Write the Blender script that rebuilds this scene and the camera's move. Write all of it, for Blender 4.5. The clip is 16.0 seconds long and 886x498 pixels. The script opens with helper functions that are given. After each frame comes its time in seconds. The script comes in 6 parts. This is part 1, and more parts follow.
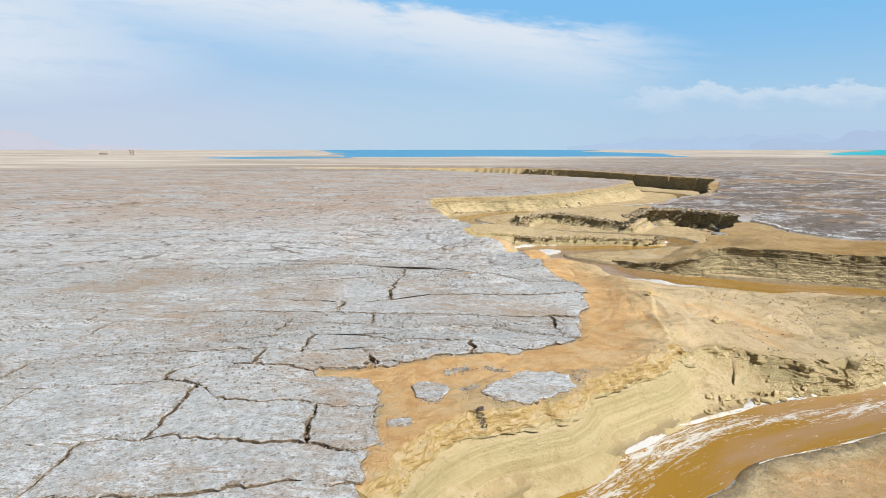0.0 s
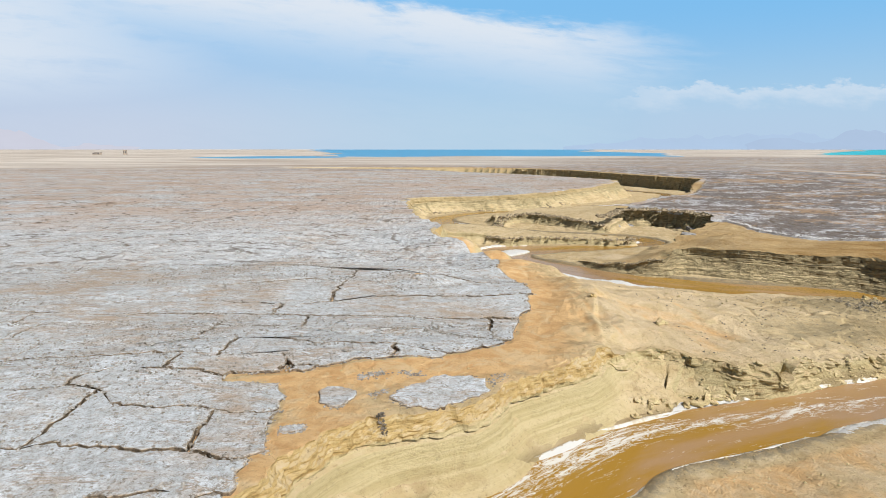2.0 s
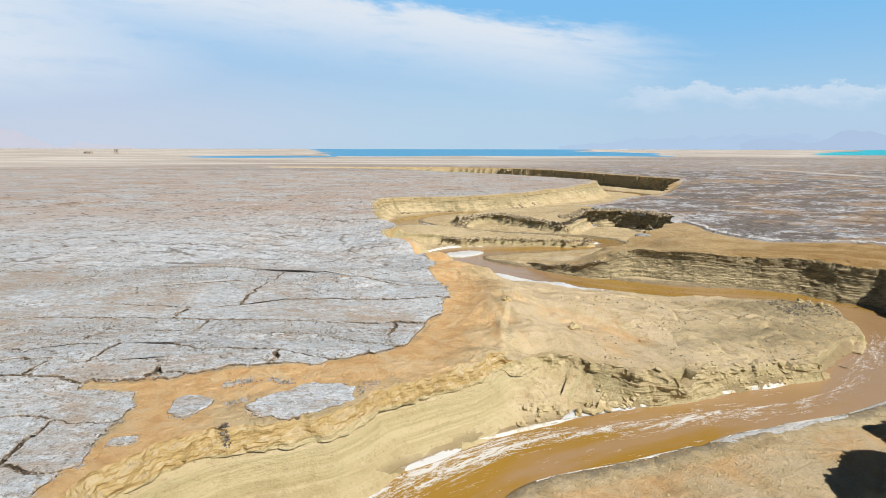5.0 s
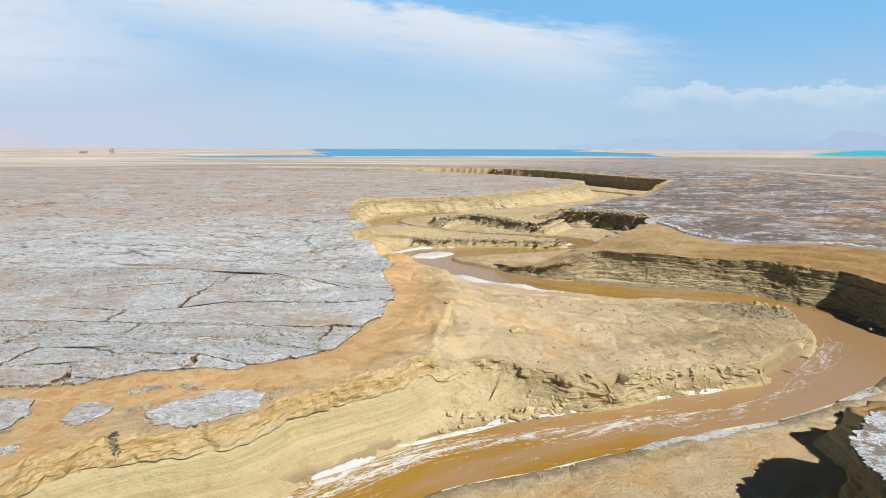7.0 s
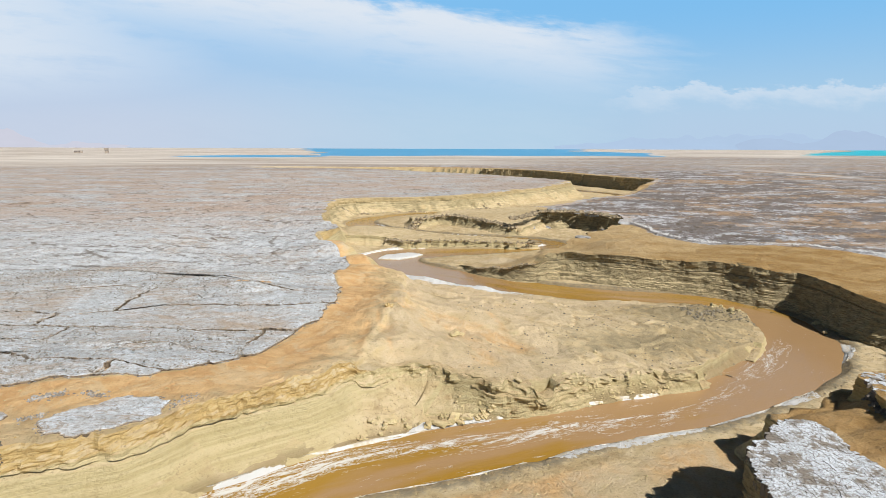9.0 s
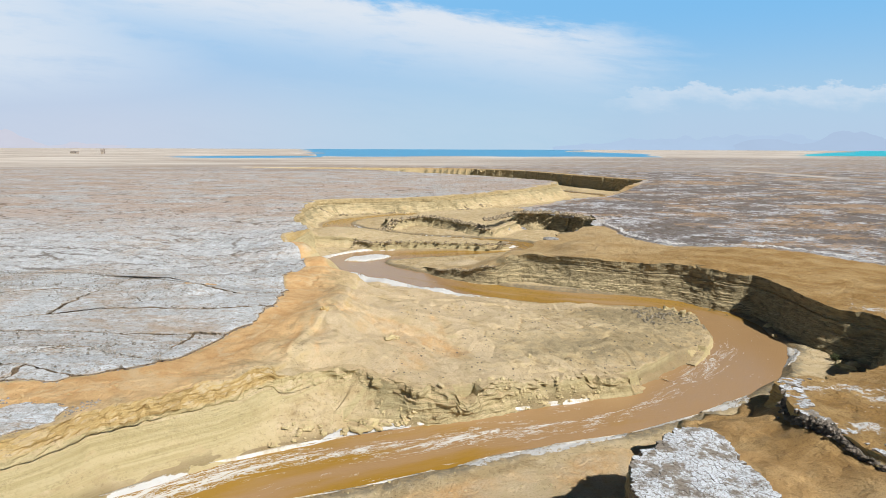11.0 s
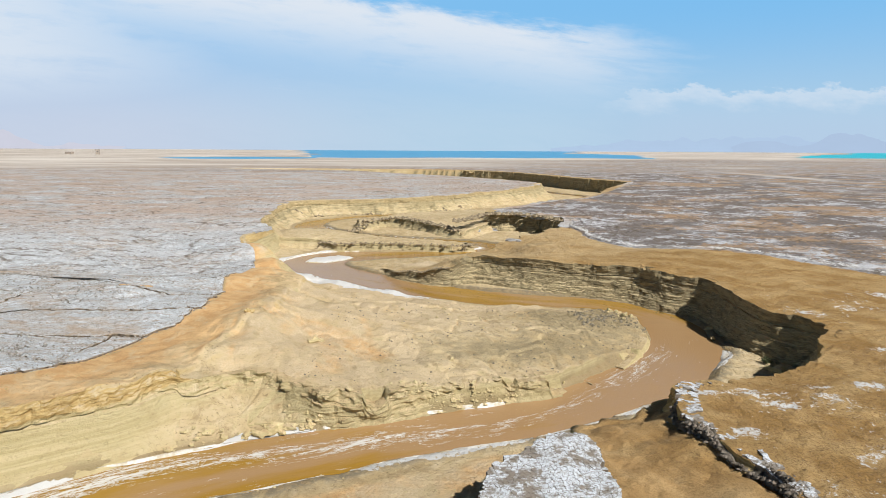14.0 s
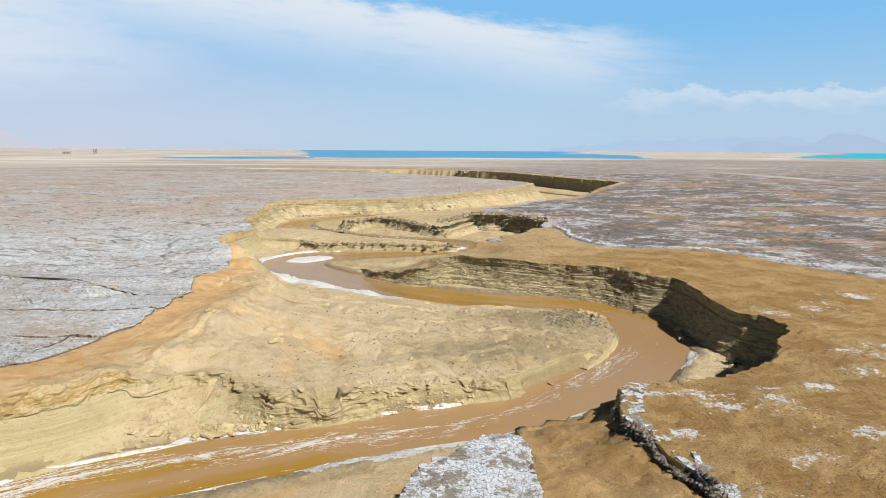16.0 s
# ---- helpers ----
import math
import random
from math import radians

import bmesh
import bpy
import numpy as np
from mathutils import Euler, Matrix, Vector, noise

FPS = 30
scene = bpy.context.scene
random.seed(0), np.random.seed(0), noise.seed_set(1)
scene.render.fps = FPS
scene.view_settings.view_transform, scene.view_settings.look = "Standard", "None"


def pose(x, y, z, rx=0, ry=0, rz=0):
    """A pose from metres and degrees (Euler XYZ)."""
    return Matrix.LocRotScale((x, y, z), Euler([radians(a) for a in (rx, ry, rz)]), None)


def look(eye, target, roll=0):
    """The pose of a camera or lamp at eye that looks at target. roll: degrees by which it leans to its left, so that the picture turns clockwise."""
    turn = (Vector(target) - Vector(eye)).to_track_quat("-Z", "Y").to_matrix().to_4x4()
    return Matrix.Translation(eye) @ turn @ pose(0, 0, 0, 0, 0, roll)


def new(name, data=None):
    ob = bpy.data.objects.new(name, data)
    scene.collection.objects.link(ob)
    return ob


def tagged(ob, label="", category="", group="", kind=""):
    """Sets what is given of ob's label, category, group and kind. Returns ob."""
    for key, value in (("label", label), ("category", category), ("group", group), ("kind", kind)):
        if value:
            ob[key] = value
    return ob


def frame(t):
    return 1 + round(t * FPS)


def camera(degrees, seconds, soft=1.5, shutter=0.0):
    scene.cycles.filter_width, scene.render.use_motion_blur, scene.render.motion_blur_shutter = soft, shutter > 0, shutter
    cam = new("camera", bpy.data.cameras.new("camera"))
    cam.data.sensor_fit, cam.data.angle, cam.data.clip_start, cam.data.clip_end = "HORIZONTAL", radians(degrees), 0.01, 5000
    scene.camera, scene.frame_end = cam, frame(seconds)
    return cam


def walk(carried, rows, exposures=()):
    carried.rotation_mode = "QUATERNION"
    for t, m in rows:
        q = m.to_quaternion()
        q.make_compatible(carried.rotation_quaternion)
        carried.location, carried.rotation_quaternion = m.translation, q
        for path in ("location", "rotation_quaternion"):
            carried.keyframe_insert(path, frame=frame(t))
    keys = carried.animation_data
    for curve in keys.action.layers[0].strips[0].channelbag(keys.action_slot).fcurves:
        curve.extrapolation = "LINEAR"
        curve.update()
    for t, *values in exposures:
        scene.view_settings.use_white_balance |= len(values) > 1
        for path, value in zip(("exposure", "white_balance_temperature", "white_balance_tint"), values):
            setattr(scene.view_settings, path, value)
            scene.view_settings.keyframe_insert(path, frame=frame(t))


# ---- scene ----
cam = camera(73.2, 16.0, soft=0.75)
METRES, EYE, TILT, LEAN, TURN = 60.0, 22.0, -9.7, 0.0, 0.0
ROWS = [
    (0.0, 0.0, 0.0, 0.0, 0.0, 0.0, -0.0),
    (0.5, 0.0341, 0.0051, 0.0009, -0.07, -0.0, 0.01),
    (1.0, 0.0682, 0.0102, 0.0017, -0.13, -0.0, 0.02),
    (1.5, 0.1021, 0.0155, 0.0022, -0.18, -0.02, 0.03),
    (2.0, 0.1359, 0.0206, 0.0031, -0.24, -0.03, 0.03),
    (2.5, 0.1695, 0.0255, 0.0038, -0.3, -0.01, 0.03),
    (3.0, 0.203, 0.0303, 0.0046, -0.35, -0.02, 0.04),
    (3.5, 0.2367, 0.0349, 0.005, -0.4, -0.03, 0.04),
    (4.0, 0.2703, 0.0398, 0.0062, -0.46, -0.04, 0.02),
    (6.5, 0.438, 0.064, 0.0135, -0.61, -0.08, -0.05),
    (7.0, 0.4714, 0.0691, 0.0147, -0.64, -0.07, -0.06),
    (7.5, 0.5047, 0.0744, 0.0162, -0.68, -0.08, -0.06),
    (8.0, 0.538, 0.0796, 0.0176, -0.71, -0.08, -0.06),
    (8.5, 0.5716, 0.085, 0.0189, -0.75, -0.08, -0.07),
    (9.0, 0.6053, 0.09, 0.0205, -0.78, -0.1, -0.07),
    (11.5, 0.7798, 0.1075, 0.0258, -0.84, -0.02, -0.07),
    (12.0, 0.8098, 0.1094, 0.026, -0.86, 0.01, -0.1),
    (12.5, 0.8372, 0.1111, 0.0262, -0.88, 0.03, -0.11),
    (13.0, 0.8626, 0.1126, 0.0264, -0.91, 0.04, -0.13),
    (13.5, 0.8863, 0.1139, 0.0264, -0.92, 0.05, -0.15),
    (14.0, 0.9088, 0.1153, 0.0263, -0.94, 0.08, -0.15),
    (14.5, 0.9302, 0.1166, 0.0261, -0.95, 0.08, -0.17),
    (15.0, 0.9511, 0.1178, 0.0262, -0.96, 0.08, -0.17),
    (15.5, 0.9715, 0.1189, 0.0263, -0.97, 0.08, -0.17),
    (16.0, 0.9916, 0.12, 0.0266, -0.98, 0.08, -0.17),
]
walk(cam, [(t, pose(0, 0, EYE, TILT, LEAN, TURN) @ pose(METRES * x, METRES * y, METRES * z, 90 + pitch, roll, yaw)) for t, x, y, z, yaw, pitch, roll in ROWS])

# ---------------------------------------------------------------- light
SUN_FROM = Vector((0.67, -0.74, 0.96)).normalized()
SUN_POWER, SKY_POWER = 5.0, 0.0795
scene.view_settings.exposure = 0.18


def node(nt, kind, at=None, **values):
    """A node with its inputs set by name (or _0, _1 for place); a socket given as value is linked."""
    n = nt.nodes.new(kind)
    for key, value in (at or {}).items():
        setattr(n, key, value)
    for key, value in values.items():
        socket = n.inputs[int(key[1:])] if key[0] == "_" and key[1:].isdigit() else n.inputs[key.replace("_", " ")]
        if isinstance(value, bpy.types.NodeSocket):
            nt.links.new(value, socket)
        else:
            socket.default_value = value
    return n


def sums(nt, op, a, b=0.0, c=0.0, clamp=False):
    return node(nt, "ShaderNodeMath", {"operation": op, "use_clamp": clamp}, _0=a, _1=b, _2=c).outputs[0]


def ramp(nt, value, low, high, a=0.0, b=1.0):
    """Smooth step of value from low to high, giving a to b."""
    return node(nt, "ShaderNodeMapRange", {"interpolation_type": "SMOOTHSTEP"}, _0=value, _1=low, _2=high, _3=a, _4=b).outputs[0]


def blend(nt, fac, a, b):
    n = nt.nodes.new("ShaderNodeMix")
    n.data_type = "RGBA"
    for socket, value in ((n.inputs[0], fac), (n.inputs[6], a), (n.inputs[7], b)):
        if isinstance(value, bpy.types.NodeSocket):
            nt.links.new(value, socket)
        else:
            socket.default_value = (*value, 1) if isinstance(value, tuple) and len(value) == 3 else value
    return n.outputs[2]


def scaled(nt, vector, s):
    return node(nt, "ShaderNodeVectorMath", {"operation": "MULTIPLY"}, _0=vector, _1=s).outputs[0]


def noisy(nt, vector, scale, detail=4.0, rough=0.55, warp=0.0):
    return node(nt, "ShaderNodeTexNoise", None, Vector=vector, Scale=scale, Detail=detail, Roughness=rough, Distortion=warp).outputs[0]


def sky():
    world = bpy.data.worlds.new("sky")
    scene.world = world
    world.use_nodes = True
    nt = world.node_tree
    nt.nodes.clear()
    air = node(nt, "ShaderNodeTexSky", {"sky_type": "NISHITA", "sun_disc": False, "sun_elevation": math.asin(SUN_FROM.z), "sun_rotation": math.atan2(SUN_FROM.x, SUN_FROM.y),
                                        "altitude": 0.0, "air_density": 1.0, "dust_density": 0.6, "ozone_density": 2.0}).outputs[0]
    way = node(nt, "ShaderNodeTexCoord").outputs["Generated"]
    part = node(nt, "ShaderNodeSeparateXYZ", None, Vector=way)
    x, y, z = part.outputs
    # thin high cloud: a broad veil over the west, its ragged upper edge falling away eastward
    ahead = sums(nt, "MAXIMUM", y, 0.15)
    aside = sums(nt, "DIVIDE", x, ahead)
    rise = sums(nt, "DIVIDE", z, ahead)
    flat = node(nt, "ShaderNodeCombineXYZ", None, X=aside, Y=sums(nt, "ADD", rise, sums(nt, "MULTIPLY", aside, 0.09)), Z=0.0).outputs[0]
    veil = noisy(nt, scaled(nt, flat, (4.5, 15.0, 1)), 1.0, 7.0, 0.6, 0.5)
    streak = noisy(nt, scaled(nt, flat, (7.0, 52.0, 1)), 1.0, 7.0, 0.62, 0.35)
    fleck = noisy(nt, scaled(nt, flat, (26.0, 80.0, 1)), 1.0, 6.0, 0.65, 0.3)
    mixed = sums(nt, "ADD", sums(nt, "MULTIPLY", veil, 0.5), sums(nt, "ADD", sums(nt, "MULTIPLY", streak, 0.35), sums(nt, "MULTIPLY", fleck, 0.15)))
    rim = sums(nt, "SUBTRACT", 0.222, sums(nt, "MULTIPLY", aside, 0.125))
    rim = sums(nt, "ADD", rim, sums(nt, "MULTIPLY", sums(nt, "SUBTRACT", mixed, 0.5), 0.13))
    under = sums(nt, "SUBTRACT", rim, rise)
    cloud = sums(nt, "MULTIPLY", ramp(nt, under, -0.006, 0.022), ramp(nt, under, 0.025, 0.135, 1.0, 0.16))
    west_veil = sums(nt, "MULTIPLY", ramp(nt, aside, -0.75, -0.15, 1.0, 0.0), ramp(nt, rise, 0.03, 0.15, 0.0, 0.9))
    cloud = sums(nt, "MAXIMUM", cloud, sums(nt, "MULTIPLY", west_veil, ramp(nt, under, -0.004, 0.03)))
    cloud = sums(nt, "MULTIPLY", cloud, ramp(nt, sums(nt, "ADD", aside, sums(nt, "MULTIPLY", streak, 0.25)), 0.27, 0.58, 1.0, 0.0))
    cloud = sums(nt, "MULTIPLY", cloud, ramp(nt, mixed, 0.32, 0.54, 0.55, 1.0))
    cloud = sums(nt, "MULTIPLY", cloud, ramp(nt, z, 0.28, 0.40, 1.0, 0.08))
    # faint strands below it
    strand = sums(nt, "MULTIPLY", ramp(nt, streak, 0.50, 0.66), sums(nt, "MULTIPLY", ramp(nt, rise, 0.06, 0.11), ramp(nt, rise, 0.13, 0.19, 0.30, 0.0)))
    cloud = sums(nt, "MAXIMUM", cloud, sums(nt, "MULTIPLY", strand, ramp(nt, aside, 0.15, 0.42, 1.0, 0.0)))
    # a low bank of heaped cloud over the far shore to the east
    heap = noisy(nt, scaled(nt, flat, (11.0, 26.0, 1)), 1.0, 8.0, 0.65)
    top = sums(nt, "ADD", sums(nt, "ADD", 0.030, sums(nt, "MULTIPLY", heap, 0.085)), ramp(nt, aside, 0.20, 0.44, 0.0, 0.030))
    below = sums(nt, "SUBTRACT", top, rise)
    bank = sums(nt, "MULTIPLY", ramp(nt, below, -0.001, 0.007), ramp(nt, aside, 0.20, 0.40))
    bank = sums(nt, "MULTIPLY", bank, ramp(nt, below, 0.004, 0.040, 0.58, 0.10))
    cover = sums(nt, "MAXIMUM", cloud, bank)
    clear = blend(nt, ramp(nt, z, 0.01, 0.22), blend(nt, ramp(nt, aside, -0.6, 0.1), (6.5, 7.5, 9.4), (5.3, 7.6, 9.7)), (2.6, 6.3, 10.5))
    lilac = sums(nt, "MULTIPLY", ramp(nt, aside, 0.15, 0.45), ramp(nt, rise, 0.02, 0.10, 0.45, 0.0))
    clear = blend(nt, lilac, clear, (5.3, 6.9, 9.5))
    deep = scaled(nt, air, (0.09, 0.10, 0.12))
    blue = blend(nt, ramp(nt, z, 0.23, 0.36, 0.9, 0.0), deep, clear)
    colour = blend(nt, cover, blue, (8.0, 8.8, 9.8))
    bg = node(nt, "ShaderNodeBackground", None, Color=colour, Strength=SKY_POWER)
    nt.links.new(bg.outputs[0], node(nt, "ShaderNodeOutputWorld").inputs[0])


sky()
lamp = bpy.data.lights.new("sun", "SUN")
lamp.energy, lamp.angle, lamp.color = SUN_POWER, radians(0.6), (1.0, 0.98, 0.94)
new("sun", lamp).matrix_world = look(SUN_FROM * 300, (0, 0, 0))

# ---------------------------------------------------------------- materials


def material(name):
    m = bpy.data.materials.new(name)
    m.use_nodes = True
    nt = m.node_tree
    nt.nodes.clear()
    pos = node(nt, "ShaderNodeNewGeometry").outputs["Position"]
    return m, nt, pos


def finish(nt, colour, rough, height=None, depth=0.1, strength=0.7, **more):
    shade = node(nt, "ShaderNodeBsdfPrincipled", None, Base_Color=colour, Roughness=rough, **more)
    if height is not None:
        nt.links.new(node(nt, "ShaderNodeBump", None, Strength=strength, Distance=depth, Height=height).outputs[0], shade.inputs["Normal"])
    nt.links.new(shade.outputs[0], node(nt, "ShaderNodeOutputMaterial").inputs[0])


def attr(nt, name):
    return node(nt, "ShaderNodeAttribute", {"attribute_name": name}).outputs["Fac"]


def crust_look(nt, pos):
    """Weathered salt crust: grey, with white bloom, brown dust and fine cracks. Colour and height."""
    broad = noisy(nt, pos, 0.035, 4.0, 0.6, 0.5)
    patch = noisy(nt, pos, 0.22, 5.0, 0.65, 0.4)
    mid = noisy(nt, pos, 1.3, 5.0, 0.65)
    fine = noisy(nt, pos, 7.0, 4.0, 0.7)
    grain = noisy(nt, pos, 1.9, 7.0, 0.8, 0.4)
    colour = blend(nt, ramp(nt, mid, 0.33, 0.67), (0.43, 0.455, 0.475), (0.565, 0.595, 0.625))
    bloom = sums(nt, "ADD", sums(nt, "MULTIPLY", patch, 0.6), sums(nt, "ADD", sums(nt, "MULTIPLY", mid, 0.35), sums(nt, "MULTIPLY", fine, 0.15)))
    colour = blend(nt, ramp(nt, bloom, 0.52, 0.68, 0.0, 0.85), colour, (0.695, 0.735, 0.78))
    # brown seams where grit has gathered, drawn out across the flat
    seam = noisy(nt, scaled(nt, pos, (0.10, 0.30, 1)), 1.0, 7.0, 0.66, 0.7)
    seam = ramp(nt, sums(nt, "ABSOLUTE", sums(nt, "SUBTRACT", seam, 0.5)), 0.0, 0.022, 1.0, 0.0)
    colour = blend(nt, sums(nt, "MULTIPLY", seam, ramp(nt, patch, 0.40, 0.56, 0.15, 0.75)), colour, (0.31, 0.225, 0.145))
    hair = noisy(nt, scaled(nt, pos, (0.42, 0.95, 1)), 1.0, 6.0, 0.68, 0.9)
    hair = ramp(nt, sums(nt, "ABSOLUTE", sums(nt, "SUBTRACT", hair, 0.5)), 0.0, 0.018, 1.0, 0.0)
    colour = blend(nt, sums(nt, "MULTIPLY", hair, ramp(nt, broad, 0.42, 0.58, 0.1, 0.6)), colour, (0.20, 0.175, 0.145))
    dust = sums(nt, "ADD", sums(nt, "MULTIPLY", broad, 0.65), sums(nt, "MULTIPLY", noisy(nt, scaled(nt, pos, (0.25, 0.6, 1)), 1.0, 6.0, 0.7, 0.8), 0.5))
    colour = blend(nt, ramp(nt, dust, 0.54, 0.72, 0.0, 0.75), colour, (0.40, 0.285, 0.185))
    colour = blend(nt, ramp(nt, grain, 0.36, 0.48, 0.85, 0.0), colour, (0.17, 0.145, 0.11))
    crumb = noisy(nt, pos, 4.2, 5.0, 0.8)
    colour = blend(nt, ramp(nt, crumb, 0.40, 0.50, 0.5, 0.0), colour, (0.24, 0.19, 0.135))
    pit = ramp(nt, fine, 0.34, 0.47, 1.0, 0.0)
    colour = blend(nt, sums(nt, "MULTIPLY", pit, 0.5), colour, (0.15, 0.13, 0.10))
    high = sums(nt, "ADD", sums(nt, "MULTIPLY", mid, 0.8), sums(nt, "MULTIPLY", fine, 0.5))
    return colour, high


def far_cracks(nt, pos):
    warp = node(nt, "ShaderNodeTexNoise", None, Vector=pos, Scale=0.25, Detail=7.0, Roughness=0.72).outputs[1]
    bent = node(nt, "ShaderNodeVectorMath", {"operation": "MULTIPLY_ADD"}, _0=warp, _1=(4.0, 4.0, 0.0), _2=pos).outputs[0]
    cell = node(nt, "ShaderNodeTexVoronoi", {"feature": "DISTANCE_TO_EDGE"}, Vector=scaled(nt, bent, (0.055, 0.19, 0.0)), Scale=1.0).outputs[0]
    keep = ramp(nt, noisy(nt, pos, 0.10, 2.0), 0.36, 0.52)
    return sums(nt, "MULTIPLY", ramp(nt, sums(nt, "ADD", cell, sums(nt, "MULTIPLY", sums(nt, "SUBTRACT", noisy(nt, pos, 1.1, 5.0, 0.8), 0.5), 0.05)), 0.008, 0.036, 1.0, 0.0), keep)


def earth_look(nt, pos):
    """Layered tan silt: colour and height."""
    up = node(nt, "ShaderNodeSeparateXYZ", None, Vector=node(nt, "ShaderNodeNewGeometry").outputs["Normal"]).outputs[2]
    steep = ramp(nt, up, 0.55, 0.93, 1.0, 0.0)
    broad = noisy(nt, pos, 0.06, 4.0, 0.6, 0.6)
    mid = noisy(nt, pos, 0.6, 6.0, 0.6, 0.3)
    fine = noisy(nt, pos, 5.0, 5.0, 0.7)
    layer = noisy(nt, scaled(nt, pos, (0.05, 0.05, 2.6)), 1.0, 5.0, 0.7)
    thin = noisy(nt, scaled(nt, pos, (0.10, 0.10, 7.5)), 1.0, 6.0, 0.72)
    sand = blend(nt, ramp(nt, broad, 0.35, 0.65), (0.49, 0.365, 0.195), (0.575, 0.45, 0.265))
    sand = blend(nt, ramp(nt, mid, 0.42, 0.7, 0.0, 0.7), sand, (0.66, 0.54, 0.355))
    face = blend(nt, ramp(nt, layer, 0.38, 0.62), (0.465, 0.38, 0.195), (0.58, 0.485, 0.275))
    face = blend(nt, ramp(nt, thin, 0.54, 0.68, 0.0, 0.30), face, (0.33, 0.26, 0.135))
    # the upper bed is darker ochre, the lower one pale
    lift = sums(nt, "ADD", node(nt, "ShaderNodeSeparateXYZ", None, Vector=pos).outputs[2], sums(nt, "MULTIPLY", broad, 1.6))
    face = blend(nt, ramp(nt, lift, -1.25, -0.95, 0.0, 0.9), face, blend(nt, ramp(nt, thin, 0.4, 0.6), (0.47, 0.315, 0.12), (0.58, 0.42, 0.185)))
    crag = noisy(nt, scaled(nt, pos, (1.0, 1.0, 2.2)), 1.3, 6.0, 0.72, 0.4)
    face = blend(nt, ramp(nt, crag, 0.34, 0.45, 0.30, 0.0), face, (0.22, 0.16, 0.08))
    colour = blend(nt, steep, sand, face)
    blotch = noisy(nt, pos, 0.33, 7.0, 0.72, 0.8)
    colour = blend(nt, sums(nt, "MULTIPLY", ramp(nt, blotch, 0.36, 0.50, 0.5, 0.0), sums(nt, "SUBTRACT", 1.0, sums(nt, "MULTIPLY", steep, 0.6))), colour, (0.30, 0.205, 0.095))
    speck = noisy(nt, pos, 2.4, 7.0, 0.8)
    colour = blend(nt, sums(nt, "MULTIPLY", ramp(nt, speck, 0.35, 0.46, 0.75, 0.0), sums(nt, "SUBTRACT", 1.0, sums(nt, "MULTIPLY", steep, 0.75))), colour, (0.17, 0.12, 0.06))
    high = sums(nt, "ADD", sums(nt, "MULTIPLY", mid, 0.9), sums(nt, "ADD", sums(nt, "MULTIPLY", sums(nt, "ADD", fine, speck), 0.5), sums(nt, "MULTIPLY", sums(nt, "MULTIPLY", sums(nt, "ADD", sums(nt, "MULTIPLY", thin, 0.35), sums(nt, "MULTIPLY", crag, 0.8)), steep), 1.0)))
    return colour, high, fine, mid, broad, steep


